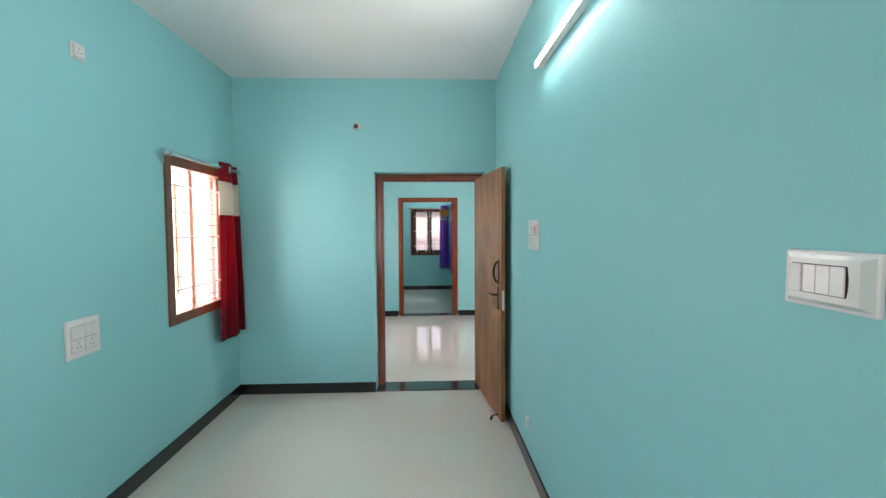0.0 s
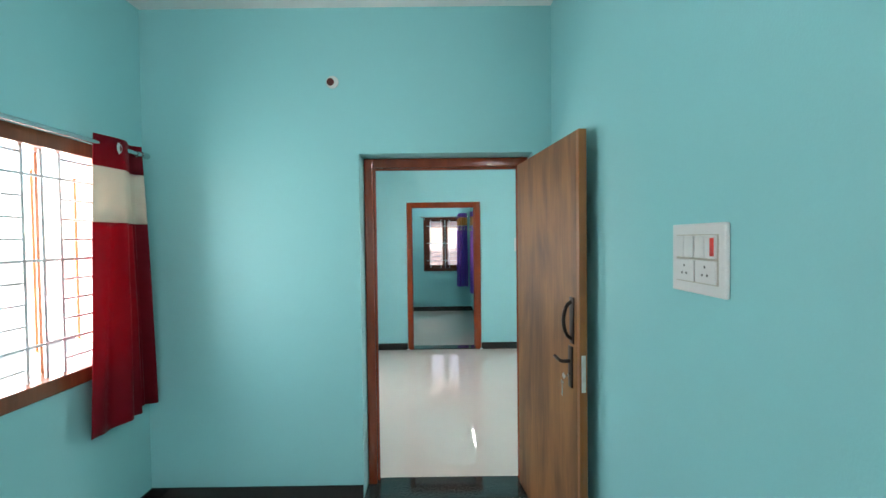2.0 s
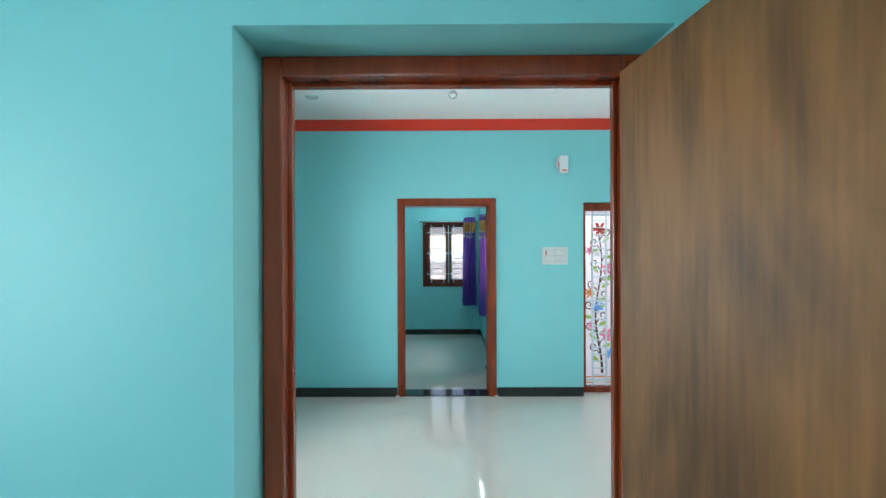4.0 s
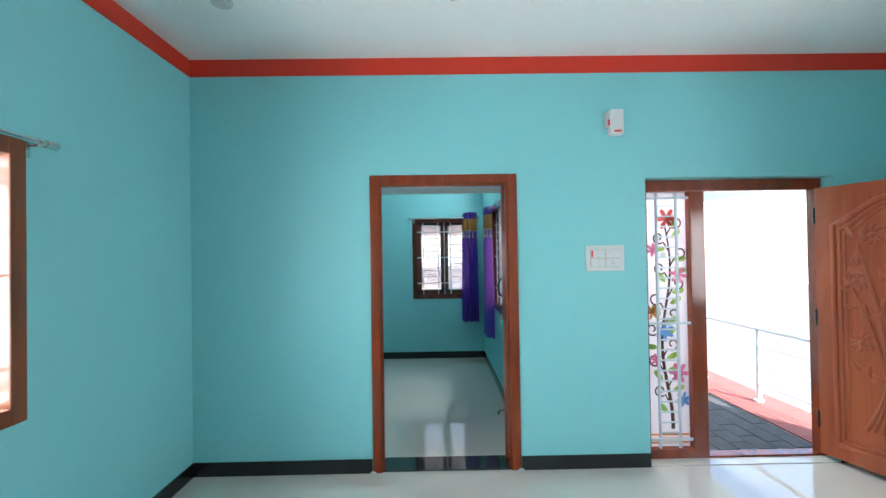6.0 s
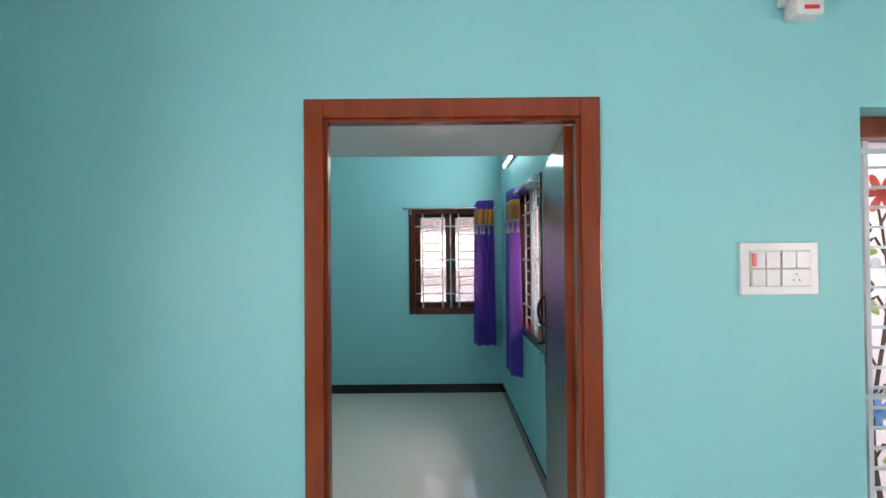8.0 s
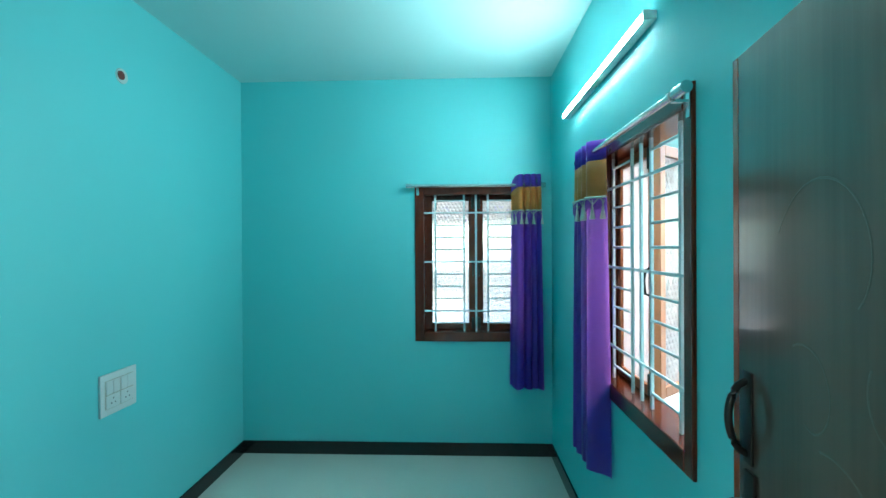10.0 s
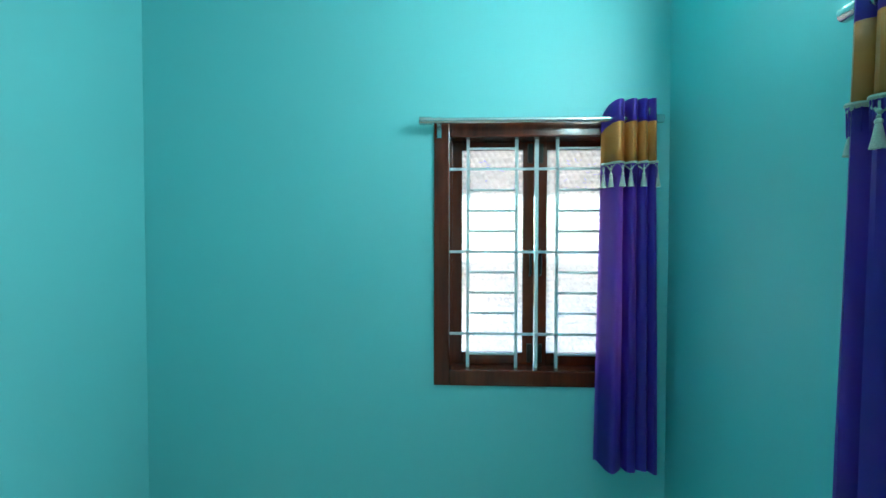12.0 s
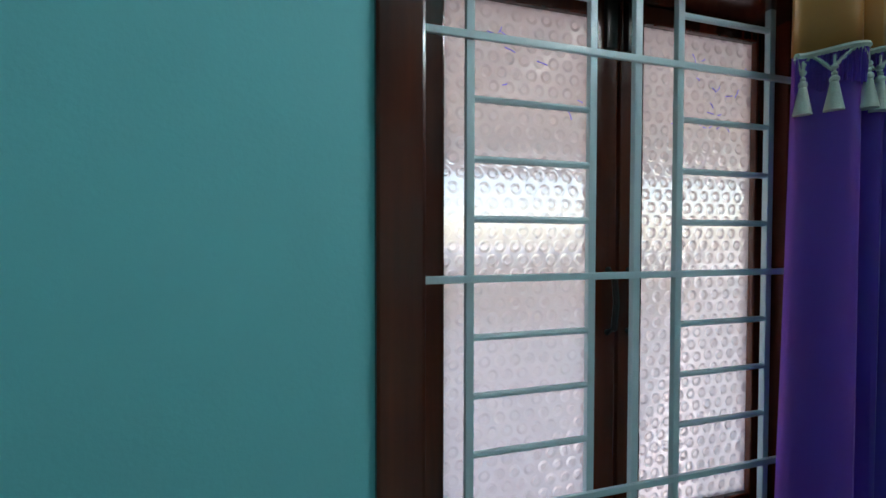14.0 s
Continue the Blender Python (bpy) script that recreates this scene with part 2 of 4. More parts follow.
# ---------------- builders ----------------
def bx(bm, x0, x1, y0, y1, z0, z1, bev=0.0):
    vs = [bm.verts.new(c) for c in ((x0, y0, z0), (x1, y0, z0), (x1, y1, z0), (x0, y1, z0), (x0, y0, z1), (x1, y0, z1), (x1, y1, z1), (x0, y1, z1))]
    fs = [bm.faces.new([vs[i] for i in q]) for q in ((3, 2, 1, 0), (4, 5, 6, 7), (0, 1, 5, 4), (1, 2, 6, 5), (2, 3, 7, 6), (3, 0, 4, 7))]
    if bev:
        es = {e for f in fs for e in f.edges}
        bmesh.ops.bevel(bm, geom=list(es), offset=bev, segments=2, affect='EDGES', profile=0.6)


def cyl(bm, p, q, r, seg=12, r2=None):
    p, q = Vector(p), Vector(q)
    d = q - p
    m = Matrix.Translation((p + q) / 2) @ d.to_track_quat('Z', 'Y').to_matrix().to_4x4()
    bmesh.ops.create_cone(bm, cap_ends=True, segments=seg, radius1=r, radius2=r if r2 is None else r2, depth=d.length, matrix=m)


def ball(bm, p, r, sx=1, sy=1, sz=1, seg=12):
    bmesh.ops.create_uvsphere(bm, u_segments=seg, v_segments=max(6, seg // 2), radius=r, matrix=Matrix.Translation(p) @ Matrix.Diagonal((sx, sy, sz, 1)))


def sweep(bm, pts, r, seg=8, flat=1.0, normal=None):
    """A round rod along points."""
    pts = [Vector(p) for p in pts]
    rings = []
    for i, p in enumerate(pts):
        d = (pts[min(i + 1, len(pts) - 1)] - pts[max(i - 1, 0)]).normalized()
        a = Vector(normal) if normal else (Vector((0, 0, 1)) if abs(d.z) < 0.9 else Vector((1, 0, 0)))
        u = d.cross(a).normalized()
        v = u.cross(d).normalized()
        rr = r(i / (len(pts) - 1)) if callable(r) else r
        rings.append([bm.verts.new(p + u * math.cos(2 * math.pi * k / seg) * rr + v * math.sin(2 * math.pi * k / seg) * rr * flat) for k in range(seg)])
    for a, b in zip(rings, rings[1:]):
        for k in range(seg):
            bm.faces.new((a[k], a[(k + 1) % seg], b[(k + 1) % seg], b[k]))
    bm.faces.new(rings[0][::-1])
    bm.faces.new(rings[-1])


def part(name, bm, material, parent=None, label="", smooth=False, m=None):
    me = bpy.data.meshes.new(name)
    bmesh.ops.recalc_face_normals(bm, faces=bm.faces)
    bm.to_mesh(me)
    bm.free()
    if smooth:
        for p in me.polygons:
            p.use_smooth = True
        me.set_sharp_from_angle(angle=radians(40))
    me.materials.append(material)
    ob = new(name, me)
    if parent:
        ob.parent = parent
    if m is not None:
        ob.matrix_basis = m
    if label:
        ob["label"] = label
    return ob


def thing(name, m, label, category, group="", kind=""):
    ob = new(name)
    ob.matrix_basis = m
    return tagged(ob, label, category, group, kind)


def one_box(name, dims, material, label, category, kind="structure", bev=0.0):
    bm = bmesh.new()
    bx(bm, *dims, bev)
    return tagged(part(name, bm, material), label, category, "", kind)


def wall(name, axis, u0, u1, d0, d1, z0, z1, holes, material, label):
    """A wall along axis from u0 to u1, d0 to d1 thick, with openings (ua, ub, za, zb)."""
    bm = bmesh.new()
    cuts = sorted({u0, u1, *[h[0] for h in holes], *[h[1] for h in holes]})
    for a, b in zip(cuts, cuts[1:]):
        hit = [h for h in holes if h[0] <= a and h[1] >= b]
        spans = [(z0, z1)] if not hit else [s for s in ((z0, hit[0][2]), (hit[0][3], z1)) if s[1] - s[0] > 1e-4]
        for s in spans:
            if axis == 'x':
                bx(bm, a, b, d0, d1, *s)
            else:
                bx(bm, d0, d1, a, b, *s)
    bmesh.ops.remove_doubles(bm, verts=bm.verts, dist=1e-5)
    return tagged(part(name, bm, material), label, "wall", "", "structure")


# ---------------- the shell ----------------
FZ = -0.012
CA, CB, CC = 2.95, 2.94, 2.892
XA0, XA1, YA0, YA = -0.826, 1.614, 0.90, 5.752
XB0, XB1, YB0, YB = -0.815, 4.22, 5.982, 9.30
XC0, XC1, YC0, YC = -0.804, 1.606, 9.50, 12.610
WA = (4.670, 5.616, 0.886, 2.074)
WB = (7.130, 8.076, 0.858, 2.040)
WC = (0.557, 1.503, 0.867, 2.068)
WR = (10.620, 11.586, 0.880, 2.088)
# WD and WE are added openings out of view that let in light
WD = (-0.073, 0.873, 0.880, 2.080)
WE = (6.73, 7.676, 0.858, 2.040)
DA = (0.460, 1.505, FZ, 2.088)
DC = (0.452, 1.508, FZ, 2.10)
DM = (2.434, 3.803, FZ, 2.055)
L = "smooth teal painted plaster wall"
wall("wall_1", 'y', YA0 - 0.2, YA, XA0 - 0.2, XA0, FZ - 0.1, 3.1, [WA], TEAL, L + " with a window")
wall("wall_2", 'y', YA0 - 0.2, YA, XA1, XA1 + 0.2, FZ - 0.1, 3.1, [], TEAL, L)
wall("wall_3", 'x', XA0, XA1, YA0 - 0.2, YA0, FZ - 0.1, 3.1, [WD], TEAL, L + " with a window")
wall("wall_4", 'x', XB0 - 0.2, XB1 + 0.2, YA, YB0, FZ - 0.1, 3.1, [DA], TEAL, L + " with a doorway")
wall("wall_5", 'y', YB0, YB, XB0 - 0.2, XB0, FZ - 0.1, 3.1, [WB], TEAL, L + " with a window")
wall("wall_6", 'y', YB0, YB, XB1, XB1 + 0.2, FZ - 0.1, 3.1, [WE], TEAL, L + " with a window")
wall("wall_7", 'x', XB0 - 0.2, XB1 + 0.2, YB, YC0, FZ - 0.1, 3.1, [DC, DM], TEAL, L + " with two doorways")
wall("wall_8", 'y', YC0, YC + 0.2, XC0 - 0.2, XC0, FZ - 0.1, 3.1, [], TEAL, L)
wall("wall_9", 'y', YC0, YC + 0.2, XC1, XC1 + 0.2, FZ - 0.1, 3.1, [WR], TEAL, L + " with a window")
wall("wall_10", 'x', XC0, XC1, YC, YC + 0.2, FZ - 0.1, 3.1, [WC], TEAL, L + " with a window")
bm = bmesh.new()
bx(bm, XA0, XA1, YA0, YA, FZ - 0.12, FZ)
bx(bm, DA[0], DA[1], YA, YB0, FZ - 0.12, FZ)
bx(bm, XB0, XB1, YB0, YB, FZ - 0.12, FZ)
bx(bm, DC[0], DC[1], YB, YC0, FZ - 0.12, FZ)
bx(bm, DM[0], DM[1], YB, YC0, FZ - 0.12, FZ)
bx(bm, XC0, XC1, YC0, YC, FZ - 0.12, FZ)
bmesh.ops.remove_doubles(bm, verts=bm.verts, dist=1e-5)
tagged(part("floor", bm, FLOOR), "polished ivory vitrified tile floor, glossy", "floor", "", "structure")
one_box("ceiling_1", (XA0, XA1, YA0, YA, CA, CA + 0.1), WHITE, "white painted flat ceiling", "ceiling")
one_box("ceiling_2", (XB0, XB1, YB0, YB, CB, CB + 0.1), WHITE, "white painted flat ceiling", "ceiling")
one_box("ceiling_3", (XC0, XC1, YC0, YC, CC, CC + 0.1), PALETEAL, "pale teal painted flat ceiling", "ceiling")
one_box("roof_slab", (XB0 - 0.3, XB1 + 0.3, YA0 - 0.3, YC + 0.3, 3.1, 3.25), OUTWHITE, "concrete roof slab over the house", "roof")
one_box("loft_shelf", (XC0, XC1, YC0, 10.09, 2.072, 2.16), WHITE, "concrete storage loft above the bedroom door, painted", "loft")
# baseboards
BH, BT = 0.086, 0.012


def skirt(name, x0, x1, y0, y1):
    one_box(name, (x0, x1, y0, y1, FZ, BH), BLACK, "black polished granite skirting", "baseboard", bev=0.002)


skirt("baseboard_1", XA0, XA0 + BT, YA0, YA)
skirt("baseboard_2", XA1 - BT, XA1, YA0, YA)
skirt("baseboard_3", XA0 + BT, XA1 - BT, YA0, YA0 + BT)
skirt("baseboard_4", XA0 + BT, DA[0] - 0.002, YA - BT, YA)
skirt("baseboard_5", DA[1] + 0.002, XA1 - BT, YA - BT, YA)
skirt("baseboard_6", XB0, XB0 + BT, YB0, YB)
skirt("baseboard_7", XB1 - BT, XB1, YB0, YB)
skirt("baseboard_8", XB0 + BT, DC[0] - 0.002, YB - BT, YB)
skirt("baseboard_9", DC[1] + 0.002, DM[0] - 0.002, YB - BT, YB)
skirt("baseboard_10", DM[1] + 0.002, XB1 - BT, YB - BT, YB)
skirt("baseboard_11", XB0 + BT, DA[0] - 0.002, YB0, YB0 + BT)
skirt("baseboard_12", DA[1] + 0.002, XB1 - BT, YB0, YB0 + BT)
skirt("baseboard_13", XC0, XC0 + BT, YC0, YC)
skirt("baseboard_14", XC1 - BT, XC1, YC0, YC)
skirt("baseboard_15", XC0 + BT, XC1 - BT, YC - BT, YC)
skirt("baseboard_16", XC0 + BT, DC[0] - 0.002, YC0, YC0 + BT)
# red band round the hall
for nm, d in (("trim_1", (XB0, XB0 + 0.004, YB0, YB)), ("trim_2", (XB1 - 0.004, XB1, YB0, YB)), ("trim_3", (XB0 + 0.004, XB1 - 0.004, YB - 0.004, YB)), ("trim_4", (XB0 + 0.004, XB1 - 0.004, YB0, YB0 + 0.004))):
    one_box(nm, (*d, 2.818, CB), RED, "bright red-orange painted band under the ceiling", "trim")
# granite thresholds
one_box("threshold_1", (DA[0], DA[1], YA, YB0, FZ, FZ + 0.012), GRANITE, "dark green-black granite door threshold", "threshold", bev=0.002)
one_box("threshold_2", (DC[0], DC[1], YB + 0.002, YC0, FZ, FZ + 0.012), GRANITE, "dark green-black granite door threshold", "threshold", bev=0.002)
one_box("threshold_3", (DM[0], DM[1], YB, YC0, FZ, FZ + 0.006), FLOOR, "ivory stone sill at the main door", "threshold", bev=0.002)


# ---------------- windows ----------------
def window(name, m, w, h, open_left, open_angle, label, both=False, timber=None, shift=0.0, far_open=0, lip=0.0):
    """x along the wall, y outwards from the inner face, z up from the opening's foot."""
    win = thing(name, m, label, "window", "", "structure")
    fw, mid = 0.072, w / 2
    bm = bmesh.new()
    for d in ((0, fw, 0, h), (w - fw + lip * 1.9, w + lip, 0, h), (fw, w - fw + lip * 1.9, 0, fw), (fw, w - fw + lip * 1.9, h - fw, h)):
        bx(bm, d[0], d[1], -0.012, 0.125, d[2], d[3], 0.006)
    bx(bm, fw, fw + 0.012, 0.06, 0.125, fw, h - fw, 0.003)
    bx(bm, w - fw - 0.012 + lip * 1.9, w - fw + lip * 1.9, 0.06, 0.125, fw, h - fw, 0.003)
    part("window_frame", bm, timber or WINWOOD, win, "varnished wood frame")
    # iron grille of two ladders, a middle bar and three cross bars
    gy, z0 = 0.045, 0.230
    step = 0.0954
    bm = bmesh.new()
    lad = ((0.156, 0.380), (w - 0.380, w - 0.156))
    for a, b in lad:
        for x in (a, b):
            bx(bm, x - 0.0072, x + 0.0072, gy - 0.006, gy + 0.006, 0.066, h - 0.046, 0.002)
        for k in range(-1, 10):
            if k not in (0, 4, 8):
                z = z0 + k * step
                cyl(bm, (a, gy, z), (b, gy, z), 0.0058, 8)
    bx(bm, mid - 0.0075, mid + 0.0075, gy - 0.006, gy + 0.006, 0.066, h - 0.046, 0.002)
    for k in (0, 4, 8):
        z = z0 + k * step
        bx(bm, fw - 0.002, w - fw + lip * 1.9 + 0.002, gy - 0.013, gy - 0.006, z - 0.006, z + 0.006, 0.0015)
    part("grille", bm, GRILLE, win, "pale grey painted iron grille")
    # two casements
    sw, sh, st = mid - fw - 0.003, h - 2 * fw, 0.055 if both else 0.045
    for side in (0, 1):
        is_open = (side == 0) == open_left and not both
        hinge_mid = is_open
        ang = open_angle if is_open else 0.0
        # leaf drawn from its hinge along +x
        bm = bmesh.new()
        tr = 0.038 if both else st
        for d in ((0.002, st, 0, sh), (sw - st, sw - 0.002, 0, sh), (st, sw - st, 0, st), (st, sw - st, sh - tr, sh)):
            bx(bm, d[0], d[1], 0, 0.032, d[2], d[3], 0.004)
        if hinge_mid:
            flip = 1 if side == 1 else -1
            base = pose(mid - flip * shift, 0.122, fw) @ Matrix.Diagonal((flip, 1, 1, 1)) @ pose(0, 0, 0, 0, 0, ang)
        elif far_open:
            base = pose(w - fw - 0.002, 0.122, fw) @ Matrix.Diagonal((-1, 1, 1, 1)) @ pose(0, 0, 0, 0, 0, far_open)
        else:
            base = pose(fw + 0.002 if side == 0 else mid + 0.002, 0.092, fw)
        sash = part("casement", bm, WINWOOD if both else SUNLIT_SASH, win, "varnished wooden casement" + (", open" if is_open or far_open else ", closed"), m=base)
        bm = bmesh.new()
        bx(bm, st - 0.006, sw - st + 0.006, 0.013, 0.018, st - 0.006, sh - tr + 0.006)
        plain = not (both or is_open)
        pane = part("pane", bm, PINKGLASS if plain else HEXGLASS, sash, "pinkish frosted glass" if plain else "obscured glass with a hexagon pattern")
        pane.visible_shadow = False
        if both:
            ink = random.Random(31 + side)
            bm = bmesh.new()
            for k in range(26 if side else 9):
                cx = st + (sw - 2 * st) * (0.3 + 0.66 * ink.random())
                cz = sh - st - 0.03 - 0.14 * ink.random() ** 1.3
                a, ln = ink.uniform(-1.2, 1.2), ink.uniform(0.004, 0.011)
                sweep(bm, [(cx + ln * (q - 1) * math.cos(a) + 0.002 * (q == 1), 0.0122, cz + ln * (q - 1) * math.sin(a)) for q in range(3)], 0.0011, 5, 0.5, normal=(0, 1, 0))
            part("ink_marks", bm, INK, sash, "faded blue ink marks on the glass")
        if is_open or far_open:
            continue
        bm = bmesh.new()
        hx = 0.022 if side == 1 and not is_open else sw - 0.022
        for zz in (sh * 0.46,):
            sweep(bm, [(hx, -0.002, zz - 0.06), (hx, -0.022, zz - 0.05), (hx, -0.028, zz), (hx, -0.022, zz + 0.05), (hx, -0.002, zz + 0.06)], 0.006)
        bx(bm, hx - 0.012, hx + 0.012, -0.01, 0.0, 0.01, 0.10, 0.002)
        bx(bm, hx - 0.012, hx + 0.012, -0.01, 0.0, sh - 0.10, sh - 0.01, 0.002)
        part("handle", bm, IRON, sash, "dark iron pull and tower bolts", smooth=True)
    return win


W_L = "varnished dark wood window with iron grille, "
window("window_1", pose(XA0, WA[0], WA[2], 0, 0, 90), WA[1] - WA[0], WA[3] - WA[2], True, 134, W_L + "both casements open", timber=LIGHTWIN, shift=0.05, far_open=125)
window("window_2", pose(XB0, WB[0], WB[2], 0, 0, 90), WB[1] - WB[0], WB[3] - WB[2], True, 134, W_L + "both casements open", timber=LIGHTWIN, shift=0.05, far_open=112)
window("window_3", pose(WC[0], YC, WC[2]), WC[1] - WC[0], WC[3] - WC[2], True, 0, W_L + "closed hexagon glass", both=True)
window("window_4", pose(XC1, WR[1], WR[2], 0, 0, -90), WR[1] - WR[0] - 0.02, WR[3] - WR[2], False, 128, W_L + "one casement open", lip=0.02)
# unseen window, added so that light enters the hall from the right
window("added_window_5", pose(XB1, WE[1], WE[2], 0, 0, -90), WE[1] - WE[0], WE[3] - WE[2], False, 124, W_L + "one casement open")

# unseen rear window, added to brighten the first room's right wall
window("added_window_6", pose(WD[1], YA0, WD[2], 0, 0, 180), WD[1] - WD[0], WD[3] - WD[2], False, 124, W_L + "one casement open", timber=LIGHTWIN)


# ---------------- curtains ----------------
def cloth(x0, x1, z0, z1, yf, nx, nz, spread=0.0, droop=0.0, hem=0.0):
    """A pleated strip; yf gives the depth of the folds at (u, v), v from the top of the curtain."""
    bm = bmesh.new()
    grid = []
    for j in range(nz + 1):
        row = []
        for i in range(nx + 1):
            u = i / nx
            z = z1 + (z0 - z1) * j / nz
            if j == nz:
                z += hem * math.sin(u * 17 + 1.0)
            if u < 0.3:
                z -= droop * (1 - u / 0.3) ** 2 * max(0.0, 1 + z * 4)
            v = (TOPZ - z)
            x = x0 + (x1 - x0) * u + spread * v * (u - 0.5)
            dx, dy = yf(u, v)
            row.append(bm.verts.new((x + dx, dy, z)))
        grid.append(row)
    for a, b in zip(grid, grid[1:]):
        for i in range(nx):
            bm.faces.new((a[i], a[i + 1], b[i + 1], b[i]))
    return bm


TOPZ = 0.0


def thicken(ob, t=0.003):
    s = ob.modifiers.new("thickness", 'SOLIDIFY')
    s.thickness, s.offset = t, 0
    return ob


def curtain(name, m, w, drop, kind, label, folds=4, seed=0, flare=0.03, droop=0.0, wide=0, phase=None):
    """Hangs from z = 0 (its top edge) in the local x-z plane, folds along y (towards the room is -y)."""
    cur = thing(name, m, label, "curtain", "curtains")
    rnd = random.Random(seed)
    ph = rnd.random() * 2 if phase is None else phase

    amp = 0.033 if kind == "violet" else 0.030

    def fold(u, v):
        grow = 1.0 + 0.25 * v
        c = min(max(u, 0.0), 1.0)
        if wide:
            u = c ** 1.6 if wide < 0 else 1 - (1 - c) ** 1.6
        else:
            u = u + 0.045 * math.sin(u * 9.0 + ph * 5) / folds * 2
        a = math.sin(u * folds * 2 * math.pi + ph)
        b = math.sin(u * max(folds, 2) * 4.3 * math.pi + ph * 3 + v * 0.8)
        return (0.010 * math.cos(u * folds * 2 * math.pi + ph) * grow, (amp * a + (0.007 if kind == "violet" else 0.016) * b * min(v, 1.0)) * grow)

    if kind == "violet":
        cols, zs = (PURPLE, GOLD, PURPLE), (0.0, -0.095, -0.27, -drop)
        names = ("heading", "gold_band", "drape")
    else:
        cols, zs = (MAROON, CREAM, MAROON), (0.0, -0.16, -0.44, -drop)
        names = ("heading", "cream_band", "drape")
    for k in range(3):
        n = 3 if k < 2 else 24
        ob = part(names[k], cloth(0, w, zs[k + 1], zs[k], fold, max(folds * 14, 44), n, flare, droop, 0.006 if k == 2 else 0.0), cols[k], cur, smooth=True)
        if names[k] != "drape" or kind != "violet":
            thicken(ob)
    if kind == "violet":
        # braid and tassels below the gold band
        knots = folds * 2 + 1
        bm = bmesh.new()
        for rowz, sag in ((-0.270, 0.0), (-0.274, 0.030)):
            pts = []
            for i in range(folds * 27 + 1):
                u = i / (folds * 27)
                dx, dy = fold(u, 0.29)
                pts.append((w * u + flare * 0.29 * (u - 0.5) + dx, dy - (0.006 if sag else 0.008), rowz - sag * (1 - abs((u * knots) % 1.0 - 0.5) * 2) ** 1.6))
            sweep(bm, pts, 0.0035 if sag else 0.0055, 6)
        part("braid", bm, SILVER, cur, "silver braid trim", smooth=True)
        bm = bmesh.new()
        for i in range(folds * 26):
            u = (i + 0.5) / (folds * 26)
            dx, dy = fold(u, 0.29)
            x = w * u + flare * 0.29 * (u - 0.5) + dx
            cyl(bm, (x, dy - 0.006, -0.272 - rnd.uniform(0.052, 0.066)), (x, dy - 0.008, -0.272), 0.0017, 5)
        tagged(part("fringe", bm, PURPLE, cur, "fine violet thread fringe"), kind="stuff")
        for i in range(knots):
            u = (i + 0.5) / knots
            dx, dy = fold(u, 0.3)
            x = w * u + flare * 0.3 * (u - 0.5) + dx
            bm = bmesh.new()
            cyl(bm, (x, dy - 0.010, -0.312), (x, dy - 0.010, -0.280), 0.0022, 6)
            for zz, rr_ in ((-0.300, 0.0055), (-0.311, 0.0045), (-0.321, 0.0075)):
                ball(bm, (x, dy - 0.010, zz), rr_, 1, 1, 1.0, 10)
            cyl(bm, (x, dy - 0.010, -0.374), (x, dy - 0.010, -0.322), 0.0145, 12, 0.0050)
            part("tassel", bm, SILVER, cur, smooth=True)
    er = 0.022 if kind == "violet" else 0.029
    for i in range(folds):
        u = (i + 0.5) / folds if folds > 1 else 0.36
        dx, dy = fold(u, 0.05)
        turn = (60 if i % 2 else -60) if folds > 1 else 20
        bm = bmesh.new()
        bmesh.ops.create_cone(bm, segments=18, radius1=er, radius2=er * 0.6 if folds == 1 else er * 0.88, depth=0.008, cap_ends=False, matrix=Matrix.Translation((w * u, dy - (0.006 if folds == 1 else 0), -0.052)) @ Euler((radians(90), 0, radians(turn))).to_matrix().to_4x4())
        thicken(part("eyelet", bm, STEEL if kind == "violet" else PLASTIC, cur, "round eyelet ring", smooth=True), 0.002)
    return cur


def rod(name, m, length, label):
    """A steel rod along local x, standing 0.05 off the wall (towards -y)."""
    r = thing(name, m, label, "curtain rod", "curtain rods")
    bm = bmesh.new()
    cyl(bm, (0.03, -0.05, 0), (length - 0.03, -0.05, 0), 0.0125, 18)
    part("tube", bm, STEEL, r, smooth=True)
    for a, b in ((0.0, 0.055), (length - 0.055, length)):
        bm = bmesh.new()
        cyl(bm, (a, -0.05, 0), (b, -0.05, 0), 0.018, 18)
        part("end_cap", bm, STEEL, r, smooth=True)
    for x in (0.085, length - 0.085):
        bm = bmesh.new()
        bx(bm, x - 0.010, x + 0.010, -0.004, 0.0, -0.065, 0.02, 0.001)
        bx(bm, x - 0.007, x + 0.007, -0.05, -0.002, -0.02, -0.012, 0.001)
        bmesh.ops.create_cone(bm, segments=18, radius1=0.0165, radius2=0.0165, depth=0.014, cap_ends=True, matrix=Matrix.Translation((x, -0.05, 0)) @ Euler((0, radians(90), 0)).to_matrix().to_4x4())
        part("bracket", bm, STEEL, r)
    return r


ROD_L = "polished steel curtain rod on brackets above the window"
rod("curtain_rod", pose(XA0 + 0.014, 4.56, 2.075, 0, 0, 90), 1.14, ROD_L)
rod("curtain_rod", pose(XB0 + 0.014, 7.03, 2.033, 0, 0, 90), 1.13, ROD_L)
rod("curtain_rod", pose(0.497, YC - 0.014, 2.057), 1.05, ROD_L)
rod("curtain_rod", pose(XC1 - 0.014, 11.67, 2.045, 0, 0, -90), 1.12, ROD_L)
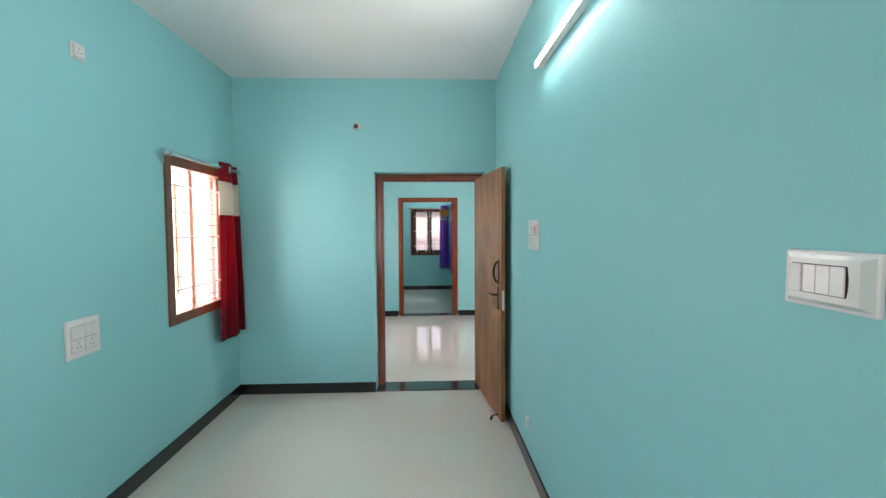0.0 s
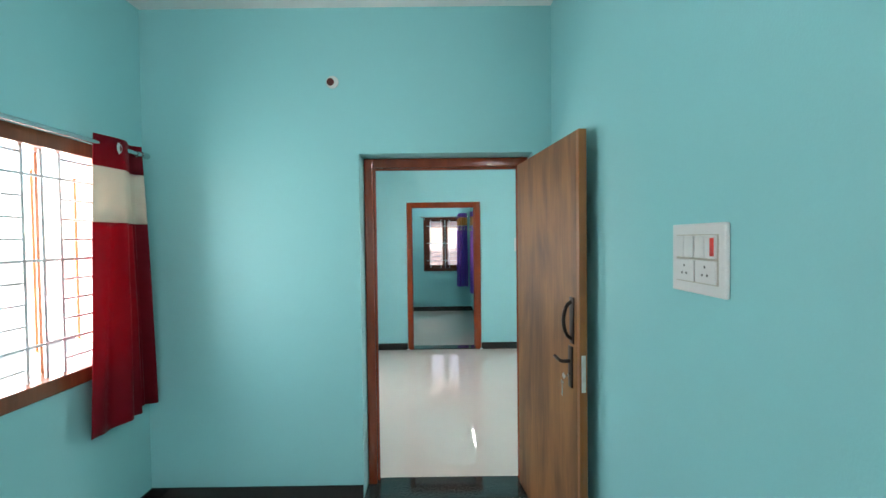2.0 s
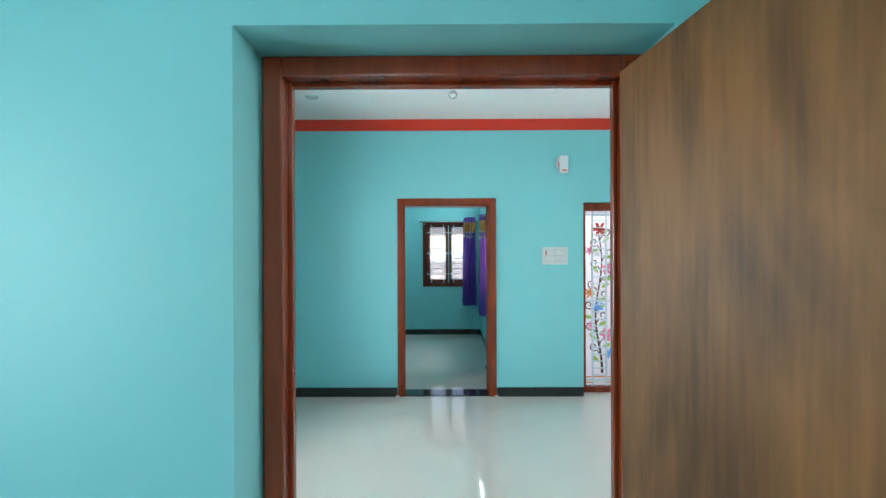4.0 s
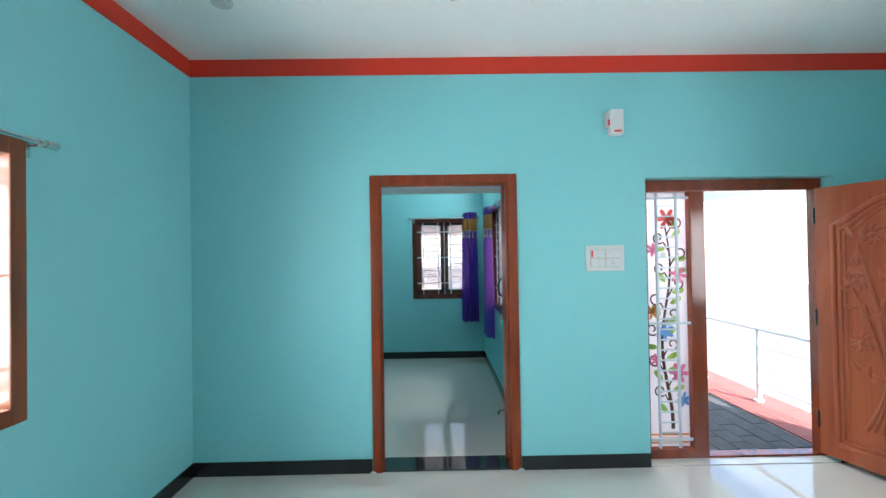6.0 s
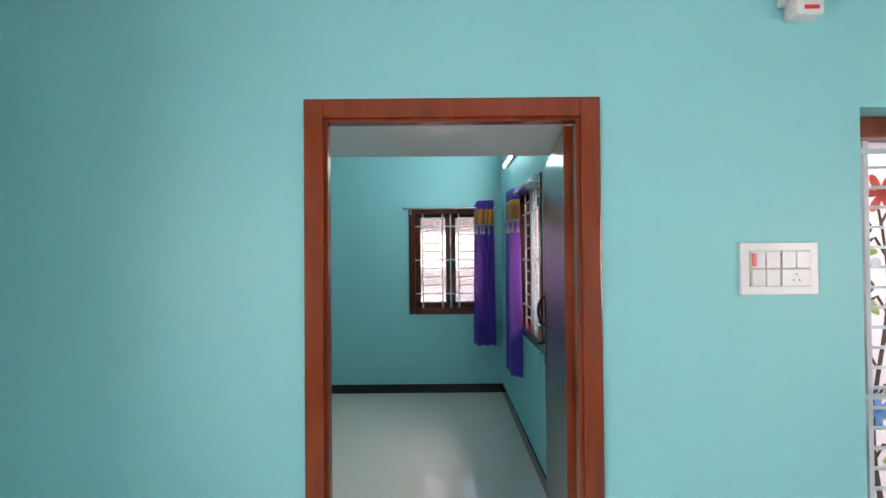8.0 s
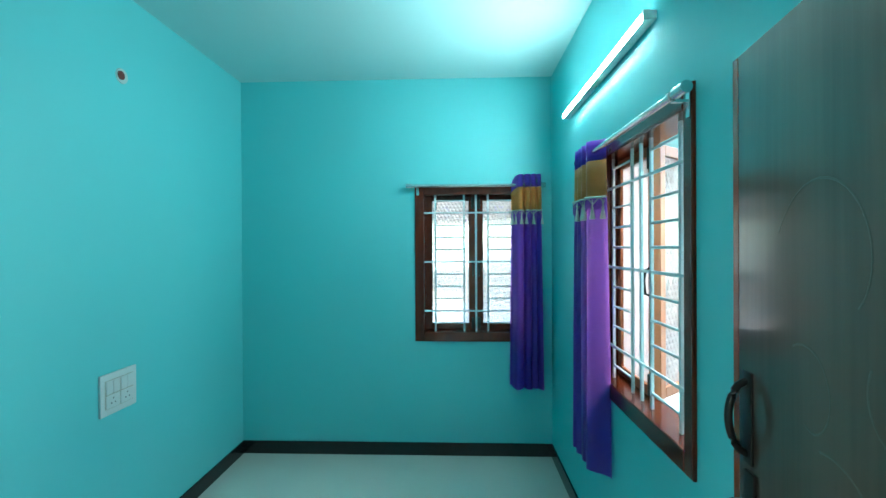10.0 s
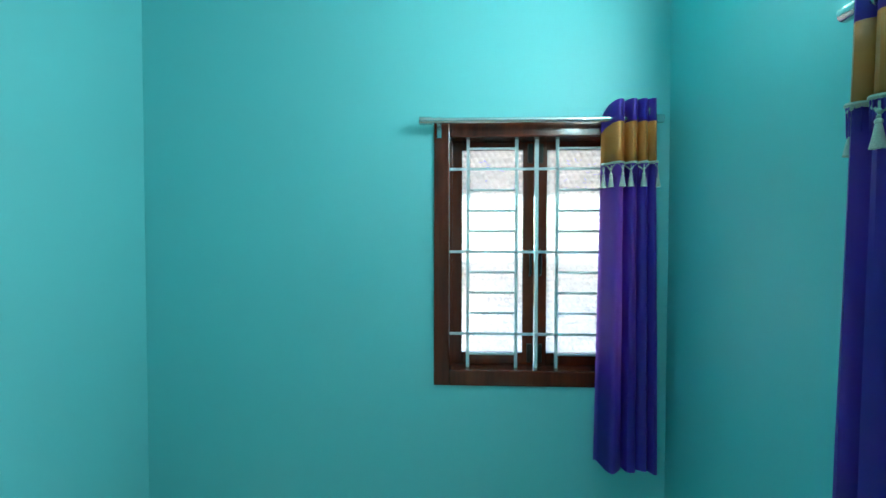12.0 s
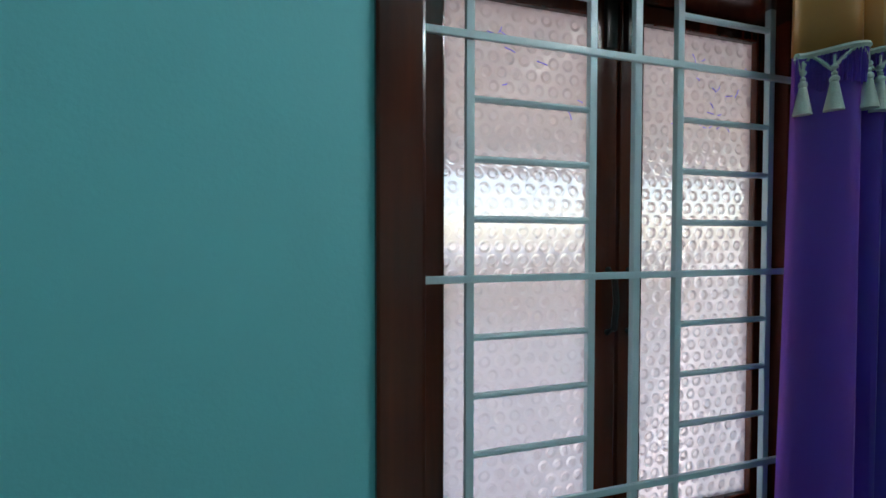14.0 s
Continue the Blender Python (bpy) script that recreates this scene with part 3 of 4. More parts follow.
curtain("curtain", pose(XA0 + 0.066, 5.315, 2.118, 0, 0, 90), 0.34, 1.49, "maroon", "maroon velvet curtain with cream band, drawn aside", 1, 1, 0.12, wide=-1, phase=3.26)
curtain("curtain", pose(1.300, YC - 0.066, 2.135), 0.214, 1.60, "violet", "violet satin curtain with gold band and silver tassels", 4, 2, 0.02, 0.06, -1)
curtain("curtain", pose(XC1 - 0.058, 11.635, 2.095, 0, 0, -90), 0.305, 1.575, "violet", "violet satin curtain with gold band and silver tassels", 4, 5, 0.015, 0.0, 1)


# ---------------- doors ----------------
def door_frame(name, x0, x1, z1, y0, y1, jw, head, sill, label):
    fr = thing(name, pose(x0, y0, FZ), label, "door frame", "", "structure")
    w, h, d = x1 - x0, z1 - FZ, y1 - y0
    for nm, b in (("jamb", (0, jw, 0, h)), ("jamb", (w - jw, w, 0, h)), ("head", (jw, w - jw, h - head, h))):
        bm = bmesh.new()
        bx(bm, b[0], b[1], 0, d, b[2], b[3], 0.006)
        part(nm, bm, FRAMEWOOD, fr)
    bm = bmesh.new()
    ya, yb = sill
    bx(bm, jw - 0.001, jw + 0.012, ya, yb, 0, h - head, 0.003)
    bx(bm, w - jw - 0.012, w - jw + 0.001, ya, yb, 0, h - head, 0.003)
    bx(bm, jw + 0.012, w - jw - 0.012, ya, yb, h - head - 0.012, h - head + 0.001, 0.003)
    part("stop_bead", bm, FRAMEWOOD, fr)
    return fr


def pull(bm, x, y, z0, z1, s):
    """A bow handle on a back plate; s is the side it stands out to."""
    bx(bm, x - 0.02, x + 0.02, min(y, y + s * 0.006), max(y, y + s * 0.006), z0 - 0.02, z1 + 0.02, 0.002)
    n = 14
    pts = [(x, y + s * (0.004 + 0.038 * math.sin(math.pi * min(1, max(0, i / n))) ** 0.5), z0 + (z1 - z0) * i / n) for i in range(n + 1)]
    sweep(bm, pts, 0.0085, 10)


def flush_leaf(name, m, w, h, side, label, face, motif=False):
    """Local x from the hinge along the leaf, thickness along y from 0 to 0.035; side is the y of the face that the room sees."""
    leaf = thing(name, m, label, "door")
    bm = bmesh.new()
    bx(bm, 0.0065, w - 0.028, 0, 0.035, 0, h, 0.002)
    part("panel", bm, face, leaf)
    bm = bmesh.new()
    bx(bm, 0, 0.006, 0, 0.035, 0, h, 0.001)
    part("lipping", bm, FRAMEWOOD if motif else EDGEWOOD, leaf, "orange-brown edge strip")
    bm = bmesh.new()
    bx(bm, w - 0.0275, w, 0, 0.035, 0, h, 0.002)
    part("lipping", bm, FRAMEWOOD if motif else EDGEWOOD, leaf, "orange-brown edge strip")
    if motif:
        # engraved curling lines on the face
        for k, (cx, cz, r, a0, a1) in enumerate(((0.62, 1.52, 0.16, 0.4, 3.6), (0.50, 1.38, 0.10, 2.4, 6.6), (0.68, 1.30, 0.08, 1.0, 5.0), (0.40, 1.62, 0.12, 3.4, 6.9), (0.60, 1.05, 0.14, 1.2, 4.4), (0.46, 0.92, 0.09, 3.0, 7.2))):
            bm = bmesh.new()
            sweep(bm, [(cx + r * (1 - 0.03 * i) * math.cos(a0 + (a1 - a0) * i / 20), 0.0352, cz + 1.35 * r * (1 - 0.03 * i) * math.sin(a0 + (a1 - a0) * i / 20)) for i in range(21)], 0.0022, 6, 0.4, normal=(0, 1, 0))
            part("engraved_line", bm, LINEWOOD, leaf)
    s = -1 if side == 0 else 1
    y = 0.0 if side == 0 else 0.035
    bm = bmesh.new()
    pull(bm, w - 0.072, y, 1.112, 1.277, s)
    part("pull_handle", bm, IRON, leaf, "dark iron bow handle", smooth=True)
    bm = bmesh.new()
    bx(bm, w - 0.105, w - 0.065, min(y, y + s * 0.008), max(y, y + s * 0.008), 0.892, 1.077, 0.003)
    sweep(bm, [(w - 0.085, y, 1.010), (w - 0.085, y + s * 0.040, 1.010), (w - 0.092, y + s * 0.048, 1.011), (w - 0.120, y + s * 0.050, 1.013), (w - 0.148, y + s * 0.052, 1.018)], 0.0085, 10)
    lock = part("lock_handle", bm, IRON, leaf, "dark iron lever lock", smooth=True)
    bm = bmesh.new()
    cyl(bm, (w - 0.085, y, 0.945), (w - 0.085, y + s * 0.016, 0.945), 0.010, 14)
    cyl(bm, (w - 0.085, y + s * 0.014, 0.945), (w - 0.085, y + s * 0.034, 0.945), 0.003, 8)
    cyl(bm, (w - 0.085, y + s * 0.034, 0.945), (w - 0.085, y + s * 0.037, 0.945), 0.015, 18)
    cyl(bm, (w - 0.100, y + s * 0.036, 0.912), (w - 0.100, y + s * 0.039, 0.912), 0.012, 16)
    bx(bm, w - 0.104, w - 0.096, y + s * 0.0375 - 0.0012, y + s * 0.0375 + 0.0012, 0.850, 0.902, 0.0005)
    bx(bm, w - 0.108, w - 0.100, y + s * 0.0375 - 0.0012, y + s * 0.0375 + 0.0012, 0.856, 0.868, 0.0005)
    part("keys", bm, STEEL, lock, "steel keys in the lock")
    bm = bmesh.new()
    bx(bm, w - 0.0005, w + 0.002, 0.008, 0.027, 0.895, 1.055, 0.001)
    part("strike_plate", bm, ZINC, leaf, "weathered pale zinc strike plate")
    bm = bmesh.new()
    for z in (0.22, 1.02, 1.82):
        cyl(bm, (-0.004, 0.035 - y, z - 0.05), (-0.004, 0.035 - y, z + 0.05), 0.007, 10)
        bx(bm, 0.0, 0.03, 0.0345 - y, 0.037 - y, z - 0.05, z + 0.05, 0.0005)
    part("hinge", bm, IRON, leaf)
    bm = bmesh.new()
    cyl(bm, (w - 0.07, y, 0.035), (w - 0.07, y + s * 0.05, 0.03), 0.006, 8)
    cyl(bm, (w - 0.07, y + s * 0.05, 0.03), (w - 0.075, y + s * 0.062, -0.004), 0.007, 8, 0.012)
    part("door_stopper", bm, IRON, leaf, "rubber-tipped iron door stopper")
    return leaf


door_frame("door_frame_1", DA[0] + 0.002, DA[1] - 0.002, DA[3] - 0.002, YA + 0.155, YB0 + 0.006, 0.056, 0.056, (0.045, 0.07), "varnished red-brown wooden door frame set in the wall")
door_frame("door_frame_2", DC[0] + 0.002, DC[1] - 0.002, DC[3] - 0.002, YB - 0.012, YB + 0.10, 0.069, 0.067, (0.02, 0.06), "varnished red-brown wooden door frame, proud of the wall")
# bedroom leaf, opened into the first room; its face looks to -x
a1 = math.degrees(math.atan2(4.982 - 5.895, 1.534 - 1.432))
flush_leaf("door_1", pose(1.432, 5.895, 0.012, 0, 0, a1), 0.905, 2.02, 0, "brown stained flush wooden door, standing open into the bedroom", LEAFWOOD)
a2 = math.degrees(math.atan2(10.365 - 9.415, 1.588 - 1.446))
flush_leaf("door_2", pose(1.446, 9.415, 0.012, 0, 0, a2), 0.955, 2.02, 1, "dark varnished wooden door with curling lines, standing open", DARKLEAF, True)


# main door: frame with a grilled sidelight, and the carved leaf
MY = YB + 0.10
md = thing("door_frame_3", pose(DM[0] + 0.002, MY, FZ), "varnished main door frame with grilled flower-painted sidelight", "door frame", "", "structure")
MW, MH = DM[1] - DM[0] - 0.004, DM[3] - FZ - 0.002
for nm, b in (("jamb", (0, 0.055, 0, MH)), ("jamb", (MW - 0.038, MW, 0, MH)), ("mullion", (0.375, 0.485, 0.07, MH - 0.085)), ("head", (0.055, MW - 0.038, MH - 0.085, MH)), ("sill", (0.055, MW - 0.055, 0, 0.07))):
    bm = bmesh.new()
    if nm == "sill":
        bx(bm, 0.055, 0.485, 0, 0.09, 0, 0.07, 0.004)
        bx(bm, 0.485, MW - 0.038, 0, 0.09, 0, 0.02, 0.004)
    else:
        bx(bm, b[0], b[1], 0, 0.09, b[2], b[3], 0.006)
    part(nm, bm, FRAMEWOOD, md)
bm = bmesh.new()
for x in (0.135, 0.285):
    bx(bm, x - 0.010, x + 0.010, 0.02, 0.032, 0.072, MH - 0.087, 0.002)
n = 24
for k in range(n):
    z = 0.11 + (MH - 0.30) * k / (n - 1)
    bx(bm, 0.135, 0.285, 0.022, 0.030, z - 0.006, z + 0.006)
for z in (0.14, 1.0, MH - 0.13):
    bx(bm, 0.056, 0.374, 0.012, 0.020, z - 0.010, z + 0.010, 0.001)
part("grille", bm, GRILLE, md, "pale grey painted iron grille")
bm = bmesh.new()
bx(bm, 0.055, 0.375, 0.06, 0.066, 0.07, MH - 0.085)
FROST = sheer(mat("frosted_white_glass", (0.86, 0.83, 0.84), rough=0.25, var=0.02), 0.45, (0.86, 0.76, 0.80))
part("pane", bm, FROST, md, "frosted white glass").visible_shadow = False
# painted flowers on the sidelight glass
LEAFG = mat("painted_leaf_green", (0.36, 0.55, 0.10), rough=0.4)
STEMB = mat("painted_stem_brown", (0.09, 0.045, 0.03), rough=0.4)
PET = [mat("petal_pink", (0.86, 0.20, 0.40), rough=0.4), mat("petal_red", (0.72, 0.06, 0.04), rough=0.4), mat("petal_blue", (0.16, 0.38, 0.80), rough=0.4), mat("petal_orange", (0.80, 0.28, 0.06), rough=0.4)]


def stemx(z):
    return 0.215 + 0.035 * math.sin(z * 5.2 + 0.4)


bm = bmesh.new()
sweep(bm, [(stemx(z), 0.0585, z) for z in [0.20 + 1.55 * i / 60 for i in range(61)]], lambda s: 0.014 - 0.008 * s, 6, 0.15, normal=(0, 1, 0))
rndm = random.Random(4)
for k in range(12):
    z = 0.42 + k * 0.115
    s = 1 if k % 2 else -1
    c = Vector((stemx(z) + s * 0.075, 0.0585, z + 0.07))
    sweep(bm, [(c.x - s * 0.075, 0.0585, z - 0.03)] + [(c.x + s * (0.05 - 0.035 * i / 16) * math.cos(-2.4 + i * 0.42), 0.0585, c.z + (0.05 - 0.035 * i / 16) * math.sin(-2.4 + i * 0.42)) for i in range(17)], 0.0060, 6, 0.2, normal=(0, 1, 0))
part("painted_stem", bm, STEMB, md)


def blob(bm, c, ang, ln, wd, y=0.0575):
    n = 14
    vs = []
    for i in range(n):
        a = 2 * math.pi * i / n
        u = (1 - math.cos(a)) / 2 * ln
        v = math.sin(a) * wd * (0.6 + 0.4 * (1 - math.cos(a)) / 2)
        vs.append((c[0] + u * math.cos(ang) - v * math.sin(ang), c[1] + u * math.sin(ang) + v * math.cos(ang)))
    top = [bm.verts.new((p[0], y, p[1])) for p in vs]
    bot = [bm.verts.new((p[0], y + 0.002, p[1])) for p in vs]
    bm.faces.new(top)
    bm.faces.new(bot[::-1])
    for i in range(n):
        bm.faces.new((top[i], bot[i], bot[(i + 1) % n], top[(i + 1) % n]))


for k in range(18):
    z = 0.32 + k * 0.082
    s = 1 if (k * 7) % 3 else -1
    bm = bmesh.new()
    blob(bm, (stemx(z) + s * 0.03, z), (0.5 if s > 0 else 2.6) + rndm.uniform(-0.5, 0.5), 0.095, 0.026)
    part("painted_leaf", bm, LEAFG, md)
for k, (x, z, c, r) in enumerate(((0.23, 1.78, 1, 0.085), (0.12, 1.55, 0, 0.055), (0.31, 1.36, 0, 0.07), (0.11, 1.08, 3, 0.06), (0.20, 0.93, 2, 0.075), (0.30, 0.62, 0, 0.08), (0.33, 0.42, 2, 0.06), (0.13, 0.72, 0, 0.05))):
    bm = bmesh.new()
    for i in range(6):
        blob(bm, (x, z), i * math.pi / 3 + 0.4 * k, r, r * 0.24, 0.0555)
    part("painted_flower", bm, PET[c], md)

# white disc that paints a lamp's reflection on the sidelight glass
bm = bmesh.new()
cyl(bm, (0.197, 0.052, 1.51), (0.197, 0.055, 1.51), 0.022, 20)
part("lamp_glint", bm, PLASTIC, md, "round white disc on the glass, painted lamp reflection")
for z in (0.10, 0.13, 0.16):
    bm = bmesh.new()
    bx(bm, 0.06, 0.37, 0.056, 0.058, z - 0.007, z + 0.007)
    part("painted_stripe", bm, PET[3], md)

# carved main leaf, opened into the hall
am = math.degrees(math.atan2(-0.41, 0.135))
ml = thing("door_3", pose(3.742, 9.392, 0.02, 0, 0, am), "carved reddish teak main door with flower relief, standing open", "door")
LW, LH = 0.87, 1.955
bm = bmesh.new()
bx(bm, 0, LW, 0, 0.035, 0, LH, 0.003)
part("panel", bm, TEAK, ml)
FY = 0.0


def edge_path(inset, arch):
    x0, x1, z0, z1 = inset, LW - inset, inset, LH - inset
    pts = [(x0, FY, z0), (x1, FY, z0), (x1, FY, z1 - arch)]
    for i in range(1, 24):
        u = i / 24
        pts.append((x1 + (x0 - x1) * u, FY, z1 - arch + arch * (0.5 - 0.5 * math.cos(2 * math.pi * u)) ** 0.8))
    return pts + [(x0, FY, z1 - arch), (x0, FY, z0)]


for ins, r in ((0.110, 0.020), (0.148, 0.013), (0.178, 0.009)):
    bm = bmesh.new()
    sweep(bm, edge_path(ins, 0.17), r, 8, 0.8, normal=(0, 1, 0))
    part("moulding", bm, TEAK, ml, smooth=True)
bm = bmesh.new()
rr = random.Random(9)
for k in range(9):
    top = (LW * 0.5 + (k - 4) * 0.055 + rr.uniform(-0.02, 0.02), 1.0 + rr.uniform(0, 0.62))
    mid = (LW * 0.5 + (k - 4) * 0.012, 0.62)
    low = (LW * 0.5 + (k - 4) * 0.040, 0.27)
    pts = []
    for i in range(25):
        t = i / 24
        if t < 0.35:
            s = t / 0.35
            x = low[0] + (mid[0] - low[0]) * math.sin(s * math.pi / 2)
            z = low[1] + (mid[1] - low[1]) * s
        else:
            s = (t - 0.35) / 0.65
            x = mid[0] + (top[0] - mid[0]) * s ** 1.5
            z = mid[1] + (top[1] - mid[1]) * s
        pts.append((x, FY, z))
    sweep(bm, pts, lambda s: 0.013, 8, 1.0, normal=(0, 1, 0))
part("carved_stems", bm, TEAK, ml, smooth=True)


def carved_petal(bm, x, z, a, ln, wd):
    """A pointed leaf lying on the panel, ridged along its length."""
    sweep(bm, [(x + ln * i / 8 * math.cos(a) - 0.012 * math.sin(i / 8 * math.pi) * math.sin(a), FY, z + ln * i / 8 * math.sin(a) + 0.012 * math.sin(i / 8 * math.pi) * math.cos(a)) for i in range(9)], lambda s: 0.002 + wd * math.sin(math.pi * min(1, max(0, s))) ** 0.7, 8, 0.7, normal=(0, 1, 0))


for k in range(8):
    x, z = LW * 0.5 + (-0.17, 0.12, -0.05, 0.19, -0.20, 0.04, 0.16, -0.10)[k], 0.86 + 0.105 * k
    bm = bmesh.new()
    ball(bm, (x, FY, z), 0.022, 1, 1.0, 1)
    for i in range(9):
        a = i * math.pi * 2 / 9
        carved_petal(bm, x + 0.016 * math.cos(a), z + 0.016 * math.sin(a), a, 0.062, 0.014)
    part("carved_flower", bm, TEAK, ml, smooth=True)
for k in range(38):
    x, z = LW * 0.5 + rr.uniform(-0.22, 0.22), rr.uniform(0.62, 1.60)
    bm = bmesh.new()
    carved_petal(bm, x, z, math.pi / 2 + (x - LW * 0.5) * -4.5 + rr.uniform(-0.8, 0.8), rr.uniform(0.07, 0.12), rr.uniform(0.012, 0.019))
    part("carved_leaf", bm, TEAK, ml, smooth=True)
for sx in (-1, 1):
    bm = bmesh.new()
    for q in (0.0, 0.35):
        carved_petal(bm, LW * 0.5, 0.62, (math.pi if sx < 0 else 0) + sx * q, 0.13, 0.026)
    part("carved_ribbon", bm, TEAK, ml, smooth=True)
bm = bmesh.new()
for z in (0.25, 1.0, 1.75):
    cyl(bm, (-0.006, 0.0, z - 0.06), (-0.006, 0.0, z + 0.06), 0.008, 10)
part("hinge", bm, IRON, ml)


# ---------------- switch plates, fittings ----------------
def plate(name, m, w, h, rows, cols, label, red=None, sockets=(), far=False):
    """Local x along the wall, z up, room side is -y; origin at the lower corner."""
    p = thing(name, m, label, "switch plate", "switch plates")
    bm = bmesh.new()
    bx(bm, 0, w, -0.012, 0.0, 0, h, 0.004)
    part("plate", bm, PLASTIC, p, smooth=False)
    mx, mz, gap = w * 0.12, h * 0.17, 0.006
    bm = bmesh.new()
    bx(bm, mx - 0.003, w - mx + 0.003, -0.014, -0.0115, mz - 0.003, h - mz + 0.003, 0.001)
    part("surround", bm, DIVIDER, p)
    cw, ch = (w - 2 * mx - gap * (cols - 1)) / cols, (h - 2 * mz - gap * (rows - 1)) / rows
    for r in range(rows):
        for c in range(cols):
            x, z = mx + c * (cw + gap), mz + r * (ch + gap)
            if (r, c) in sockets:
                bm = bmesh.new()
                bx(bm, x, x + cw, -0.018, -0.013, z, z + ch, 0.002)
                s = part("socket", bm, PLASTIC, p)
                bm = bmesh.new()
                for dx, dz in ((0, 0.22), (-0.18, -0.14), (0.18, -0.14)):
                    cyl(bm, (x + cw * 0.5 + dx * ch, -0.019, z + ch * (0.5 + dz)), (x + cw * 0.5 + dx * ch, -0.0175, z + ch * (0.5 + dz)), ch * 0.06, 10)
                part("pin_holes", bm, PINHOLE, s)
            else:
                k = 2 if cw > ch * 0.9 else 1
                for i in range(k):
                    a = x + cw * i / k
                    bm = bmesh.new()
                    bx(bm, a + 0.001, a + cw / k - 0.001, -0.020, -0.013, z, z + ch, 0.002)
                    part("rocker", bm, PLASTIC if not (rows == 1) else PLASTIC2, p)
    if red:
        x, z = mx + red[1] * (cw + gap), mz + red[0] * (ch + gap)
        bm = bmesh.new()
        x += cw - 0.019 if far else 0.0
        bx(bm, x + 0.003, x + 0.016, -0.0225, -0.0195, z + 0.006, z + ch - 0.006, 0.001)
        part("indicator", bm, NEONRED, p, "red neon indicator")
    return p


SWL = "white plastic modular switch plate on the wall"
plate("switch_plate", pose(XA0, 3.822, 0.912, 0, 0, 90), 0.215, 0.195, 2, 2, SWL + " with sockets", sockets=((0, 1), (0, 0)))
plate("switch_plate", pose(XA0, 3.935, 2.425, 0, 0, 90), 0.085, 0.085, 1, 1, "small white socket plate high on the wall", sockets=((0, 0),))
def cover_plate(m, w, h):
    """A plate with a bevelled cover, a bowed rim round its block, one rocker and three blanks."""
    p = thing("switch_plate", m, "white plastic switch plate, one rocker and three blanks", "switch plate", "switch plates")
    bm = bmesh.new()
    bx(bm, 0, w, -0.007, 0.0, 0, h, 0.002)
    part("plate", bm, PLASTIC, p)
    bm = bmesh.new()
    lo = [bm.verts.new((x, -0.0068, z)) for x, z in ((0.006, 0.006), (w - 0.006, 0.006), (w - 0.006, h - 0.006), (0.006, h - 0.006))]
    hi = [bm.verts.new((x, -0.0145, z)) for x, z in ((0.015, 0.013), (w - 0.024, 0.013), (w - 0.024, h - 0.013), (0.015, h - 0.013))]
    bm.faces.new(hi)
    bm.faces.new(lo[::-1])
    for i in range(4):
        bm.faces.new((lo[i], lo[(i + 1) % 4], hi[(i + 1) % 4], hi[i]))
    part("cover", bm, PLASTIC2, p, "bevelled greyish cover")
    x0, x1, z0, z1 = 0.021, w - 0.044, 0.024, h - 0.022
    bm = bmesh.new()
    n = 8
    ring = [(x1 + 0.003 * math.sin(math.pi * i / n), z0 + (z1 - z0) * i / n) for i in range(n + 1)] + [(x0 - 0.003 * math.sin(math.pi * i / n), z1 + (z0 - z1) * i / n) for i in range(n + 1)]
    a = [bm.verts.new((x, -0.0140, z)) for x, z in ring]
    b = [bm.verts.new((x, -0.0150, z)) for x, z in ring]
    bm.faces.new(a[::-1])
    bm.faces.new(b)
    for i in range(len(ring)):
        bm.faces.new((a[i], a[(i + 1) % len(ring)], b[(i + 1) % len(ring)], b[i]))
    part("rim", bm, IRON, p, "dark gap round the block")
    cw = (x1 - x0 - 0.002) / 4
    for i in range(4):
        xa = x0 + 0.001 + cw * i
        bm = bmesh.new()
        bx(bm, xa + 0.0004, xa + cw - 0.0004, -0.0215 if i == 0 else -0.0185, -0.0148, z0 + 0.0015, z1 - 0.0015, 0.0012)
        part("rocker" if i == 0 else "blank", bm, PLASTIC if i in (0, 3) else PLASTIC2, p)


cover_plate(pose(XA1, 2.435, 1.423, 0, 0, -90), 0.165, 0.096)
plate("switch_plate", pose(XA1, 4.39, 1.424, 0, 0, -90), 0.225, 0.18, 2, 2, SWL + " with red indicator", red=(1, 1), sockets=((0, 1), (0, 0)), far=True)
plate("switch_plate", pose(XA1, 4.44, 0.24, 0, 0, -90), 0.05, 0.075, 1, 1, "small white socket plate near the floor", sockets=((0, 0),))
plate("switch_plate", pose(1.992, YB, 1.390), 0.275, 0.185, 2, 2, SWL + " with red indicator", red=(1, 0), sockets=((0, 1),))
plate("switch_plate", pose(XC0, 11.262, 0.79, 0, 0, 90), 0.224, 0.20, 2, 2, SWL + " with sockets", sockets=((0, 1), (0, 0)))
# putty left at the feet of the bedroom door frame
for x in (DC[0] - 0.004, DC[1] - 0.012):
    bm = bmesh.new()
    ball(bm, (x + 0.008, YB - 0.012, FZ + 0.006), 0.014, 1.6, 0.8, 0.7, 8)
    tagged(part("putty_blob", bm, PLASTIC, smooth=True), "dried white putty at the foot of the door frame", "putty", "putty at the door feet")
# breaker box
mcb = thing("breaker_box", pose(2.144, YB, 2.357), "small white plastic breaker box with red label", "breaker box")
bm = bmesh.new()
bx(bm, 0.025, 0.12, -0.06, 0.0, 0, 0.18, 0.008)
part("cover", bm, PLASTIC, mcb)
bm = bmesh.new()
bx(bm, 0.0, 0.026, -0.03, 0.0, 0.055, 0.165, 0.004)
part("side_cap", bm, PLASTIC2, mcb)
bm = bmesh.new()
bx(bm, 0.05, 0.10, -0.062, -0.059, 0.018, 0.032)
part("label", bm, NEONRED, mcb, "red printed label")
bm = bmesh.new()
